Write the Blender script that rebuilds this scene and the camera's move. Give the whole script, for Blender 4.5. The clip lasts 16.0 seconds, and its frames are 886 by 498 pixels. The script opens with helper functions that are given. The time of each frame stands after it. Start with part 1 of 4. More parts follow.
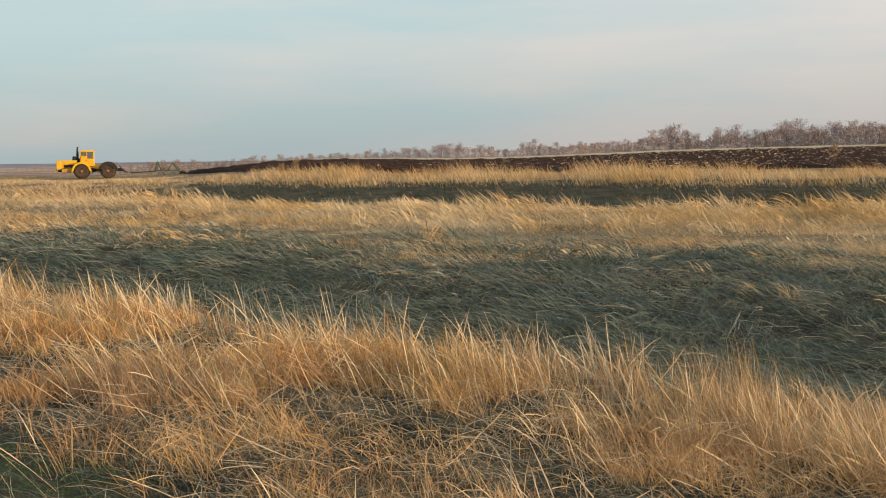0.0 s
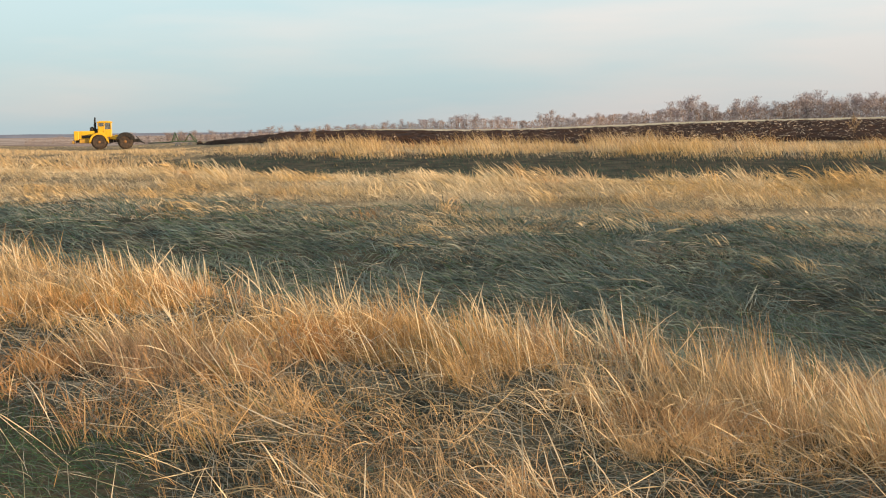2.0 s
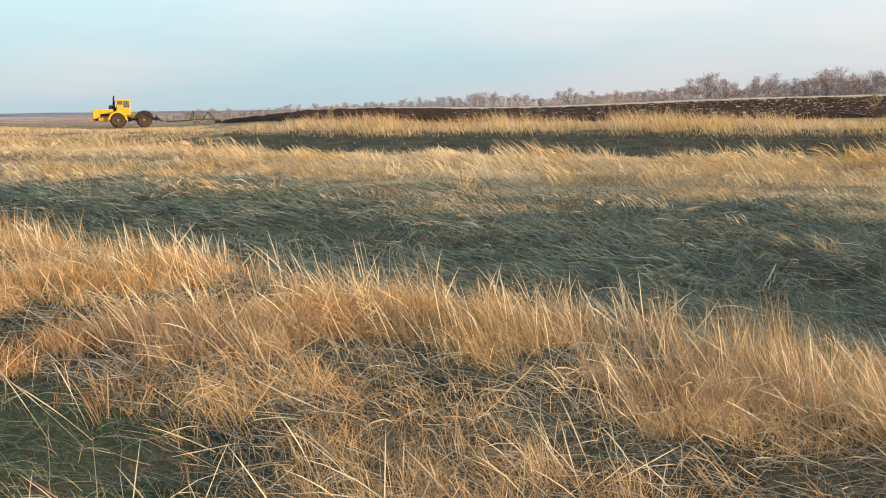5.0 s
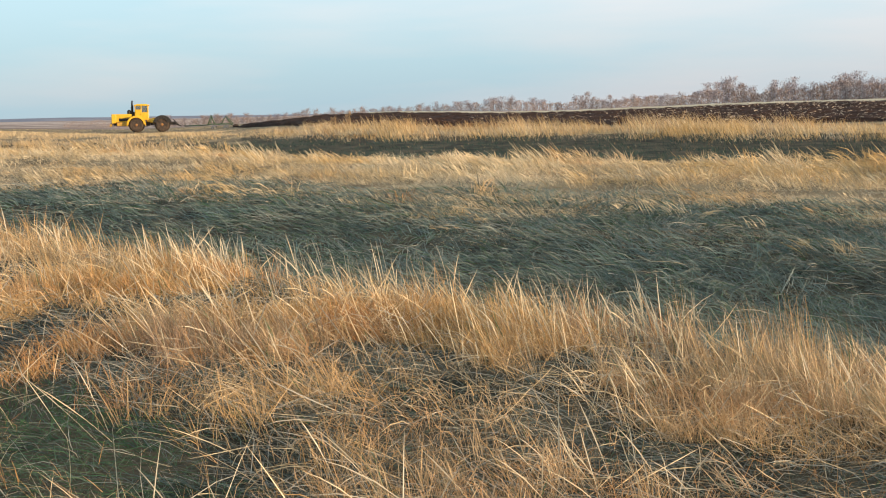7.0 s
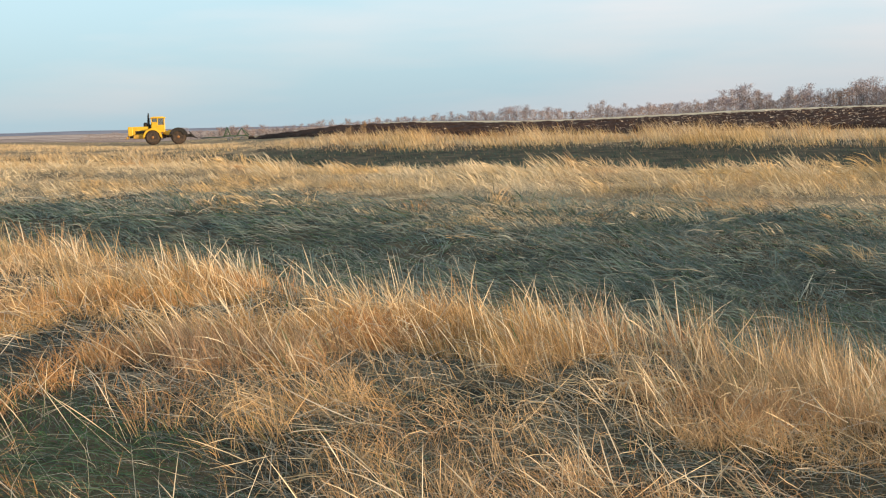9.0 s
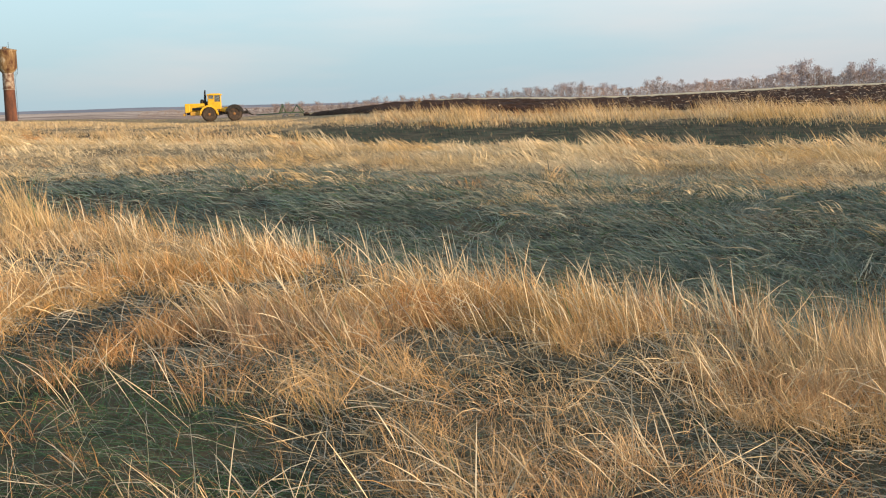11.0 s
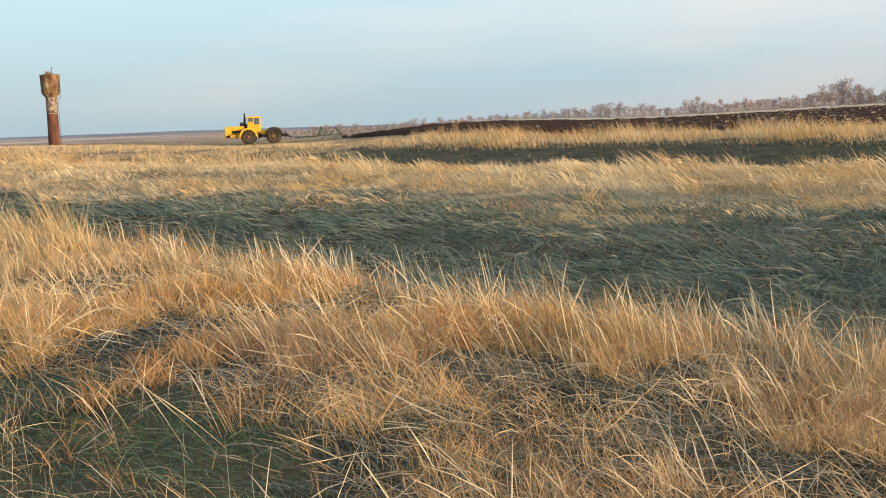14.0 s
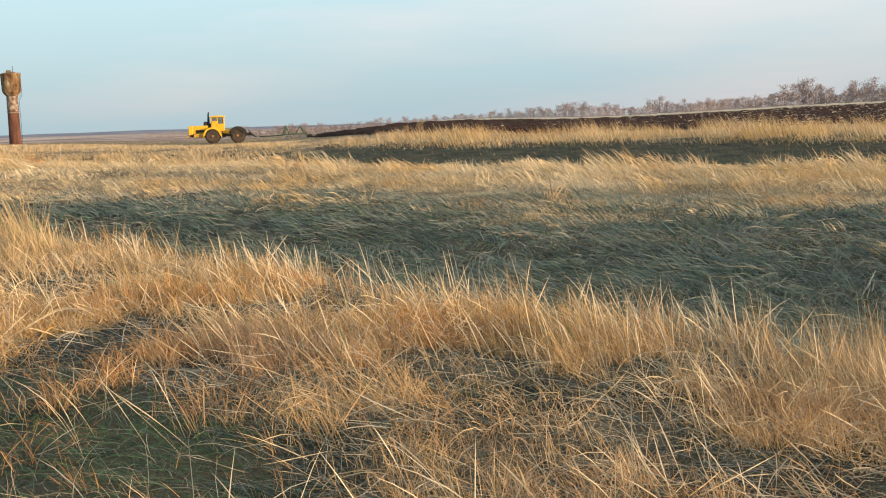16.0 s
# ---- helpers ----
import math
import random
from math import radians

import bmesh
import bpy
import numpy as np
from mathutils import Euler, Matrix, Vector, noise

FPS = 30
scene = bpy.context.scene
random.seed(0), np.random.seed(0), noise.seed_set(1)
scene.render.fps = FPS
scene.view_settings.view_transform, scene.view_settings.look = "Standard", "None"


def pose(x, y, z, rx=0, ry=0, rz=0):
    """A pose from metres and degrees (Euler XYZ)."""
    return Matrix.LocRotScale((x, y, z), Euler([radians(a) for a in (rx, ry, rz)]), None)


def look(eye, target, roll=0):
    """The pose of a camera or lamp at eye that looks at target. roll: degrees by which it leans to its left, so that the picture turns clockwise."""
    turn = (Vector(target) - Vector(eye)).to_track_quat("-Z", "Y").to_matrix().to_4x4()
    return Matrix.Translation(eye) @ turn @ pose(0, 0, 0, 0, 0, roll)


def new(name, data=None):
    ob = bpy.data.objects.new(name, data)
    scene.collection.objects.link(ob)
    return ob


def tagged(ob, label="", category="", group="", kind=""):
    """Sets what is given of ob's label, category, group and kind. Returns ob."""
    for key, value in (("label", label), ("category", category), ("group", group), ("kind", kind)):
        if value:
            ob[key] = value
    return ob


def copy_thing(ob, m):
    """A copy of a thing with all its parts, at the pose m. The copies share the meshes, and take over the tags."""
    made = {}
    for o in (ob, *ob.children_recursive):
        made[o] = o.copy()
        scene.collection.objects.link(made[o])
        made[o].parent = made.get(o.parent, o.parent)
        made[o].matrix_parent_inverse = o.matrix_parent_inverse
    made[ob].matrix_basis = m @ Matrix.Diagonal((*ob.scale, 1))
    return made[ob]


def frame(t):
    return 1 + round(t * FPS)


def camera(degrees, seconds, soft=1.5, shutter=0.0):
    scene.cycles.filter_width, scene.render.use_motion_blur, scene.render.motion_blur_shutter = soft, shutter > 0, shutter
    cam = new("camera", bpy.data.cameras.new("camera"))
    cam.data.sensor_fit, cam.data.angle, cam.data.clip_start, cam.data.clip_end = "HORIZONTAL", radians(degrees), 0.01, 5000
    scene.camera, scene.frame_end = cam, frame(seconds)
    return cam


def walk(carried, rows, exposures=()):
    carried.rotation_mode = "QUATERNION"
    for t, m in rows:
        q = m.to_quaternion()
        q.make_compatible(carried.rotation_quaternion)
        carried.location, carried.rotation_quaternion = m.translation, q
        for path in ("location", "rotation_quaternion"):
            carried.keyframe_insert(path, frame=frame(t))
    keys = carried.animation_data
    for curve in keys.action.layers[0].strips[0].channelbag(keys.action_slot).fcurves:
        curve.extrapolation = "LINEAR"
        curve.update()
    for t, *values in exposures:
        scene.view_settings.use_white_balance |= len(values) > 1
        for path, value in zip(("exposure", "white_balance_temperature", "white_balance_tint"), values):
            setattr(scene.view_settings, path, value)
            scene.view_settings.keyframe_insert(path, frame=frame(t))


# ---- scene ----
# a hand-held camera at eye height on the verge of a field road, turning where it stands
EYE = 1.65
cam = camera(40.6, 16.0, soft=1.1)
PATH = [
    (0.0, pose(-0.000, -0.000, EYE - 0.000, 85.582, 0.966, -0.000)),
    (0.5, pose(0.022, 0.035, EYE + 0.016, 84.838, 1.105, 0.961)),
    (1.0, pose(0.022, 0.046, EYE + 0.011, 84.331, 1.139, 1.049)),
    (1.5, pose(0.022, 0.044, EYE + 0.011, 84.112, 1.152, 1.298)),
    (2.0, pose(0.021, 0.040, EYE + 0.016, 84.229, 0.850, 0.814)),
    (2.5, pose(0.019, 0.041, EYE + 0.010, 83.607, 0.944, 1.336)),
    (3.0, pose(0.018, 0.054, EYE + 0.004, 83.629, 0.891, 1.290)),
    (3.5, pose(0.020, 0.044, EYE + 0.005, 83.167, 0.962, 1.748)),
    (6.0, pose(0.012, -0.003, EYE + 0.033, 83.284, 0.915, 1.619)),
    (6.5, pose(0.011, 0.005, EYE + 0.019, 83.492, 1.040, 2.320)),
    (7.0, pose(0.011, -0.010, EYE + 0.019, 83.411, 1.004, 2.472)),
    (7.5, pose(0.015, -0.002, EYE + 0.017, 84.026, 1.010, 2.372)),
    (8.0, pose(0.004, 0.009, EYE + 0.009, 83.972, 1.340, 2.677)),
    (10.5, pose(0.008, 0.008, EYE + 0.013, 83.509, 1.205, 4.702)),
    (11.0, pose(0.004, -0.003, EYE + 0.019, 82.856, 1.594, 5.776)),
    (11.5, pose(0.009, 0.008, EYE + 0.005, 83.237, 1.586, 6.100)),
    (12.0, pose(0.002, -0.044, EYE + 0.024, 83.693, 2.273, 9.801)),
    (12.5, pose(0.014, 0.008, EYE + 0.013, 84.055, 2.583, 9.700)),
    (13.0, pose(0.012, 0.012, EYE + 0.014, 84.092, 2.332, 9.084)),
    (13.5, pose(0.015, 0.007, EYE + 0.014, 83.876, 2.083, 8.445)),
    (14.0, pose(0.014, 0.011, EYE + 0.012, 83.932, 1.944, 7.580)),
    (14.5, pose(0.009, -0.008, EYE + 0.015, 83.683, 1.997, 7.314)),
    (15.0, pose(0.017, -0.015, EYE + 0.015, 83.637, 1.826, 6.739)),
    (15.5, pose(0.021, 0.002, EYE + 0.014, 83.587, 1.729, 6.052)),
    (16.0, pose(0.026, -0.013, EYE + 0.014, 83.843, 1.919, 5.915)),
]
walk(cam, PATH, exposures=((0.0, 0.16, 7200, 17), (0.7, 0.43, 7100, 16), (2.5, 0.45, 7000, 15), (3.5, 0.49, 6750, 14), (5.9, 0.64, 6500, 13), (7.0, 0.52, 6350, 12), (11.0, 0.48, 6500, 13), (16.0, 0.46, 6600, 13)))

# ---------------------------------------------------------------- light
SUN_HEADING, SUN_ELEVATION = 113.0, 7.5          # degrees clockwise from +y; low evening sun, along the ditches
world = bpy.data.worlds.new("world")
scene.world = world
world.use_nodes = True
wn, wl = world.node_tree.nodes, world.node_tree.links
background = wn["Background"]
sky = wn.new("ShaderNodeTexSky")
sky.sky_type, sky.sun_disc = "NISHITA", False
sky.sun_elevation, sky.sun_rotation = radians(SUN_ELEVATION), radians(SUN_HEADING)
sky.air_density, sky.dust_density, sky.ozone_density = 1.0, 0.6, 2.0
# a thin veil of high cloud, stretched along the horizon
wco = wn.new("ShaderNodeTexCoord")
wmap = wn.new("ShaderNodeMapping")
wmap.inputs["Scale"].default_value = (1.6, 1.6, 11.0)
wnoise = wn.new("ShaderNodeTexNoise")
wnoise.inputs["Scale"].default_value, wnoise.inputs["Detail"].default_value = 1.7, 5.0
wramp = wn.new("ShaderNodeValToRGB")
wramp.color_ramp.elements[0].position, wramp.color_ramp.elements[0].color = 0.36, (4.2, 5.5, 6.05, 1)
wramp.color_ramp.elements[1].position, wramp.color_ramp.elements[1].color = 0.68, (6.05, 5.9, 6.0, 1)
wmix = wn.new("ShaderNodeMixRGB")
wmix.inputs["Fac"].default_value = 0.80
wl.new(wco.outputs["Generated"], wmap.inputs["Vector"])
wl.new(wmap.outputs["Vector"], wnoise.inputs["Vector"])
wside = wn.new("ShaderNodeMath")
wside.operation = "MULTIPLY_ADD"
wside.inputs[1].default_value = 0.60
wl.new(wnoise.outputs["Fac"], wside.inputs[2])
wl.new(wside.outputs[0], wramp.inputs["Fac"])
wl.new(wramp.outputs["Color"], wmix.inputs["Color2"])
wl.new(sky.outputs["Color"], wmix.inputs["Color1"])
wsep = wn.new("ShaderNodeSeparateXYZ")
wfade = wn.new("ShaderNodeMapRange")
wfade.interpolation_type = "SMOOTHSTEP"
wfade.inputs["From Min"].default_value, wfade.inputs["From Max"].default_value = -0.01, 0.13
wtone = wn.new("ShaderNodeMixRGB")
wtone.inputs["Color1"].default_value, wtone.inputs["Color2"].default_value = (0.82, 0.885, 0.925, 1), (1.14, 1.205, 1.20, 1)
wl.new(wfade.outputs["Result"], wtone.inputs["Fac"])
wdim = wn.new("ShaderNodeMixRGB")
wdim.blend_type = "MULTIPLY"
wdim.inputs["Fac"].default_value = 1.0
wl.new(wco.outputs["Generated"], wsep.inputs["Vector"])
wl.new(wsep.outputs["X"], wside.inputs[0])
wl.new(wsep.outputs["Z"], wfade.inputs["Value"])
wl.new(wmix.outputs["Color"], wdim.inputs["Color1"])
wl.new(wtone.outputs["Color"], wdim.inputs["Color2"])
wl.new(wdim.outputs["Color"], background.inputs["Color"])
background.inputs["Strength"].default_value = 0.1

sun_data = bpy.data.lights.new("sun", "SUN")
sun_data.energy, sun_data.angle, sun_data.color = 4.6, radians(0.6), (1.0, 0.75, 0.45)
sun = new("sun", sun_data)
sun_dir = Vector((math.sin(radians(SUN_HEADING)) * math.cos(radians(SUN_ELEVATION)),
                  math.cos(radians(SUN_HEADING)) * math.cos(radians(SUN_ELEVATION)), math.sin(radians(SUN_ELEVATION))))
sun.matrix_world = look(sun_dir * 60.0, (0, 0, 0))


# ---------------------------------------------------------------- materials
def material(name, low, high, scale=4.0, fine=60.0, rough=0.8, metallic=0.0, bump=0.3, bump_size=0.02, detail=6.0, per_object=0.0, stretch=1.0):
    """Two colours mixed by noise at two scales, with fine relief."""
    m = bpy.data.materials.new(name)
    m.use_nodes = True
    n, l = m.node_tree.nodes, m.node_tree.links
    bsdf = n["Principled BSDF"]
    co = n.new("ShaderNodeTexCoord")
    a, b = n.new("ShaderNodeTexNoise"), n.new("ShaderNodeTexNoise")
    a.inputs["Scale"].default_value, a.inputs["Detail"].default_value = scale, detail
    b.inputs["Scale"].default_value, b.inputs["Detail"].default_value = fine, 3.0
    grain = n.new("ShaderNodeMapping")
    grain.inputs["Scale"].default_value = (1.0, 1.0, 1.0 / stretch)
    l.new(co.outputs["Object"], grain.inputs["Vector"])
    for t in (a, b):
        l.new(grain.outputs["Vector"], t.inputs["Vector"])
    add = n.new("ShaderNodeMath")
    add.operation = "MULTIPLY_ADD"
    add.inputs[1].default_value, add.inputs[2].default_value = 0.4, -0.2
    l.new(b.outputs["Fac"], add.inputs[0])
    total = n.new("ShaderNodeMath")
    total.operation = "ADD"
    l.new(a.outputs["Fac"], total.inputs[0])
    l.new(add.outputs[0], total.inputs[1])
    ramp = n.new("ShaderNodeValToRGB")
    ramp.color_ramp.elements[0].position, ramp.color_ramp.elements[1].position = 0.34, 0.66
    ramp.color_ramp.elements[0].color, ramp.color_ramp.elements[1].color = (*low, 1), (*high, 1)
    l.new(total.outputs[0], ramp.inputs["Fac"])
    colour = ramp.outputs["Color"]
    if per_object:
        info = n.new("ShaderNodeObjectInfo")
        hsv = n.new("ShaderNodeHueSaturation")
        rng = n.new("ShaderNodeMapRange")
        rng.inputs["To Min"].default_value, rng.inputs["To Max"].default_value = 1 - per_object, 1 + per_object
        l.new(info.outputs["Random"], rng.inputs["Value"])
        l.new(rng.outputs["Result"], hsv.inputs["Value"])
        l.new(colour, hsv.inputs["Color"])
        colour = hsv.outputs["Color"]
    l.new(colour, bsdf.inputs["Base Color"])
    bsdf.inputs["Roughness"].default_value, bsdf.inputs["Metallic"].default_value = rough, metallic
    if bump:
        bp = n.new("ShaderNodeBump")
        bp.inputs["Strength"].default_value, bp.inputs["Distance"].default_value = bump, bump_size
        l.new(total.outputs[0], bp.inputs["Height"])
        l.new(bp.outputs["Normal"], bsdf.inputs["Normal"])
    return m


def leaf_material(name, translucent=0.35, rough=0.55):
    """Thin dry leaves and stems: the colour is each blade's own, light passes through in part."""
    m = bpy.data.materials.new(name)
    m.use_nodes = True
    n, l = m.node_tree.nodes, m.node_tree.links
    bsdf, out = n["Principled BSDF"], n["Material Output"]
    tint = n.new("ShaderNodeAttribute")
    tint.attribute_name = "tint"
    geo = n.new("ShaderNodeNewGeometry")
    rng = n.new("ShaderNodeMapRange")
    rng.inputs["To Min"].default_value, rng.inputs["To Max"].default_value = 0.80, 1.20
    hsv = n.new("ShaderNodeHueSaturation")
    l.new(geo.outputs["Random Per Island"], rng.inputs["Value"])
    l.new(rng.outputs["Result"], hsv.inputs["Value"])
    l.new(tint.outputs["Color"], hsv.inputs["Color"])
    l.new(hsv.outputs["Color"], bsdf.inputs["Base Color"])
    bsdf.inputs["Roughness"].default_value = rough
    thin = n.new("ShaderNodeBsdfTranslucent")
    l.new(hsv.outputs["Color"], thin.inputs["Color"])
    mix = n.new("ShaderNodeMixShader")
    mix.inputs["Fac"].default_value = translucent
    l.new(bsdf.outputs[0], mix.inputs[1])
    l.new(thin.outputs[0], mix.inputs[2])
    l.new(mix.outputs[0], out.inputs["Surface"])
    return m


# thatch albedo lowered to paint in the occlusion between the blades
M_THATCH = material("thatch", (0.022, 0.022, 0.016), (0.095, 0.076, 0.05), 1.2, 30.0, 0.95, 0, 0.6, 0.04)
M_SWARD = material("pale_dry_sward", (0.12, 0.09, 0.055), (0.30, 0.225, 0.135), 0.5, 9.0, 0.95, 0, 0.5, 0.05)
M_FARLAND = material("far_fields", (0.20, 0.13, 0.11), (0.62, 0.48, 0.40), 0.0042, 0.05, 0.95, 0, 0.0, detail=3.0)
M_SOIL = material("turned_black_soil", (0.020, 0.009, 0.0055), (0.056, 0.025, 0.014), 0.8, 9.0, 0.9, 0, 0.8, 0.08)
M_STUBBLE = material("pale_stubble", (0.34, 0.27, 0.17), (0.52, 0.43, 0.30), 0.5, 8.0, 0.95, 0, 0.3, 0.05)
# the bluish tone paints distance haze onto the woods
M_HAZY_WOODS = material("hazy_distant_woods", (0.13, 0.14, 0.19), (0.22, 0.21, 0.25), 0.006, 0.06, 1.0, 0, 0.0)
M_SOIL.node_tree.nodes["Principled BSDF"].inputs["Specular IOR Level"].default_value = 0.1
M_SWARD.node_tree.nodes["Principled BSDF"].inputs["Specular IOR Level"].default_value = 0.1
M_THATCH.node_tree.nodes["Principled BSDF"].inputs["Specular IOR Level"].default_value = 0.1
M_FARLAND.node_tree.nodes["Principled BSDF"].inputs["Specular IOR Level"].default_value = 0.1
M_GRASS = leaf_material("dry_grass_blades", 0.27, 0.6)
M_TWIG = leaf_material("twigs", 0.15, 0.8)
M_YELLOW = material("chalky_yellow_paint", (0.60, 0.34, 0.014), (0.75, 0.45, 0.03), 1.5, 40.0, 0.42, 0, 0.08, 0.003)
M_YELLOW_DIRTY = material("dusty_yellow_paint", (0.38, 0.21, 0.04), (0.62, 0.34, 0.035), 2.2, 25.0, 0.6, 0, 0.15, 0.004)
M_RUBBER = material("dusty_tyre_rubber", (0.022, 0.017, 0.014), (0.085, 0.055, 0.038), 3.0, 50.0, 0.85, 0, 0.3, 0.01)
M_DARK = material("sooty_dark_steel", (0.02, 0.02, 0.02), (0.06, 0.05, 0.045), 4.0, 60.0, 0.6, 0.5, 0.2, 0.004)
M_GREEN = material("faded_green_paint", (0.032, 0.055, 0.03), (0.08, 0.115, 0.06), 2.0, 30.0, 0.55, 0, 0.15, 0.004)
M_RIM = material("earth_stained_rim_paint", (0.16, 0.07, 0.03), (0.36, 0.17, 0.05), 3.0, 30.0, 0.7, 0, 0.2, 0.005)
M_STEEL = material("worn_soil_polished_steel", (0.16, 0.15, 0.14), (0.36, 0.34, 0.32), 5.0, 60.0, 0.4, 0.8, 0.1, 0.003)
M_RUST = material("rusted_tank_plate", (0.07, 0.026, 0.014), (0.27, 0.175, 0.085), 1.6, 9.0, 0.8, 0.0, 0.3, 0.02, stretch=3.5)
M_RUST_RED = material("red_rust_shaft", (0.06, 0.024, 0.018), (0.16, 0.06, 0.034), 1.4, 9.0, 0.85, 0.0, 0.3, 0.02, stretch=3.0)
for ramp_node in [q for q in M_RUST.node_tree.nodes if q.bl_idname == "ShaderNodeValToRGB"]:
    ramp_node.color_ramp.elements[1].position = 0.58
    ramp_node.color_ramp.elements.new(0.70).color = (0.46, 0.40, 0.32, 1)
M_FLAKED = material("flaked_pale_paint", (0.10, 0.040, 0.024), (0.36, 0.30, 0.24), 2.6, 11.0, 0.75, 0, 0.3, 0.01)
M_BARK = material("birch_bark", (0.20, 0.17, 0.15), (0.62, 0.58, 0.53), 1.5, 12.0, 0.85, 0, 0.3, 0.02)
M_BARK_DARK = material("brown_bark", (0.08, 0.055, 0.04), (0.17, 0.12, 0.09), 1.5, 12.0, 0.9, 0, 0.3, 0.02)


def glass_material():
    m = bpy.data.materials.new("cab_glass")
    m.use_nodes = True
    b = m.node_tree.nodes["Principled BSDF"]
    b.inputs["Base Color"].default_value = (0.35, 0.38, 0.38, 1)
    b.inputs["Roughness"].default_value, b.inputs["Transmission Weight"].default_value = 0.05, 0.75
    return m


M_GLASS = glass_material()


# ---------------------------------------------------------------- shape of the land
def smooth(a, b, x):
    t = np.clip((x - a) / (b - a), 0, 1)
    return t * t * (3 - 2 * t)


def field_noise(x, y, size, seed=0):
    """Smooth value noise between 0 and 1, over arrays."""
    x, y = np.asarray(x, float) / size + seed * 17.31, np.asarray(y, float) / size - seed * 9.77
    ix, iy = np.floor(x), np.floor(y)
    fx, fy = x - ix, y - iy
    fx, fy = fx * fx * (3 - 2 * fx), fy * fy * (3 - 2 * fy)

    def h(a, b):
        s = np.sin(a * 127.1 + b * 311.7 + seed * 74.7) * 43758.5453
        return s - np.floor(s)
    return (h(ix, iy) * (1 - fx) + h(ix + 1, iy) * fx) * (1 - fy) + (h(ix, iy + 1) * (1 - fx) + h(ix + 1, iy + 1) * fx) * fy


# across the ditches: distance from the camera at right angles to them, and the height of the ground there
AXIS = radians(30.0)
PROFILE_V = (-400, 0, 5.0, 8.8, 10.2, 12.0, 13.6, 17.0, 20.0, 26.0, 35.0, 37.0, 40.0, 46.0, 52.0, 64.0, 72.0, 90.0)
PROFILE_Z = (0.0, 0.0, -0.02, -0.12, -0.5, -0.95, -1.02, -0.95, -0.62, -0.38, -0.14, -0.18, -0.55, -0.60, -0.50, 0.16, 0.22, 0.32)


# height of the ground along the field's far crest, by compass heading
CREST_H = (-90, -40, -29, -26, -22, -19.5, -17, -14.5, -12, -10.2, -8.2, -6.7, -4.5, -2, 0.5, 2.5, 5, 7.7, 10.5, 13, 16, 25, 90)
CREST_Z = (0.4, 0.4, 0.45, 0.30, 0.10, -0.15, -0.32, -0.20, 0.10, 0.50, 1.03, 1.16, 1.21, 1.07, 0.90, 0.88, 1.00, 1.18, 1.35, 1.48, 1.56, 1.73, 1.5)


def across(x, y):
    """The place across the strips, with the near bank's edge running a little askew."""
    v = x * math.sin(AXIS) + y * math.cos(AXIS)
    u = x * math.cos(AXIS) - y * math.sin(AXIS)
    skew = np.clip(-0.2 * (u + 4.6), -2.2, 4.0) * np.exp(-(v / 19.0) ** 4) * smooth(1.0, 6.0, v)
    return v - skew + (field_noise(x, y, 7.0, 3) - 0.5) * 0.9 * smooth(3, 8, v), u


def land(x, y):
    x, y = np.asarray(x, float), np.asarray(y, float)
    s = np.hypot(x, y)
    heading = np.degrees(np.arctan2(x, y))
    v, u = across(x, y)
    front = smooth(-40, 20, y)
    z = sum(np.interp(v + d, PROFILE_V, PROFILE_Z) for d in (-0.7, 0.0, 0.7)) / 3 * front
    z = z - 0.05 * np.clip(x, -1.5, 6) * np.exp(-(v / 12.0) ** 2) * smooth(2, 6, v)
    crest = np.interp(heading, CREST_H, CREST_Z)
    z = z + smooth(72, 150, s) * (crest - z) * front
    z = z + 0.22 * smooth(-6, -14, heading) * np.exp(-((v - 35.0) / 5.0) ** 2) * front
    # beyond the field's crest the land falls to a wide valley with low hills behind
    east = smooth(-14, -2, heading) * front
    fall_east = -np.clip(s - 172, 0, 800) * 0.0075
    fall_west = -np.clip(s - 215, 0, 700) * 0.021 + smooth(1600, 4400, s) * (2 + 5 * field_noise(x, y, 900, 8))
    z = z + smooth(165, 230, s) * (fall_east * east + fall_west * (1 - east))
    z = z + (field_noise(x, y, 2.3, 1) - 0.5) * 0.10 * smooth(1.5, 5, s) + (field_noise(x, y, 0.8, 2) - 0.5) * 0.05 * (s < 60)
    return z


def mesh_object(name, verts, faces, mat, parent=None, smooth_faces=True):
    me = bpy.data.meshes.new(name)
    me.from_pydata(verts, [], faces)
    me.materials.append(mat)
    if smooth_faces:
        me.polygons.foreach_set("use_smooth", [True] * len(me.polygons))
    ob = new(name, me)
    if parent:
        ob.parent = parent
    return ob


def grid_faces(rows, cols, wrap=False):
    i, j = np.meshgrid(np.arange(rows - 1), np.arange(cols if wrap else cols - 1), indexing="ij")
    k = (j + 1) % cols
    return np.stack([i * cols + j, i * cols + k, (i + 1) * cols + k, (i + 1) * cols + j], -1).reshape(-1, 4)


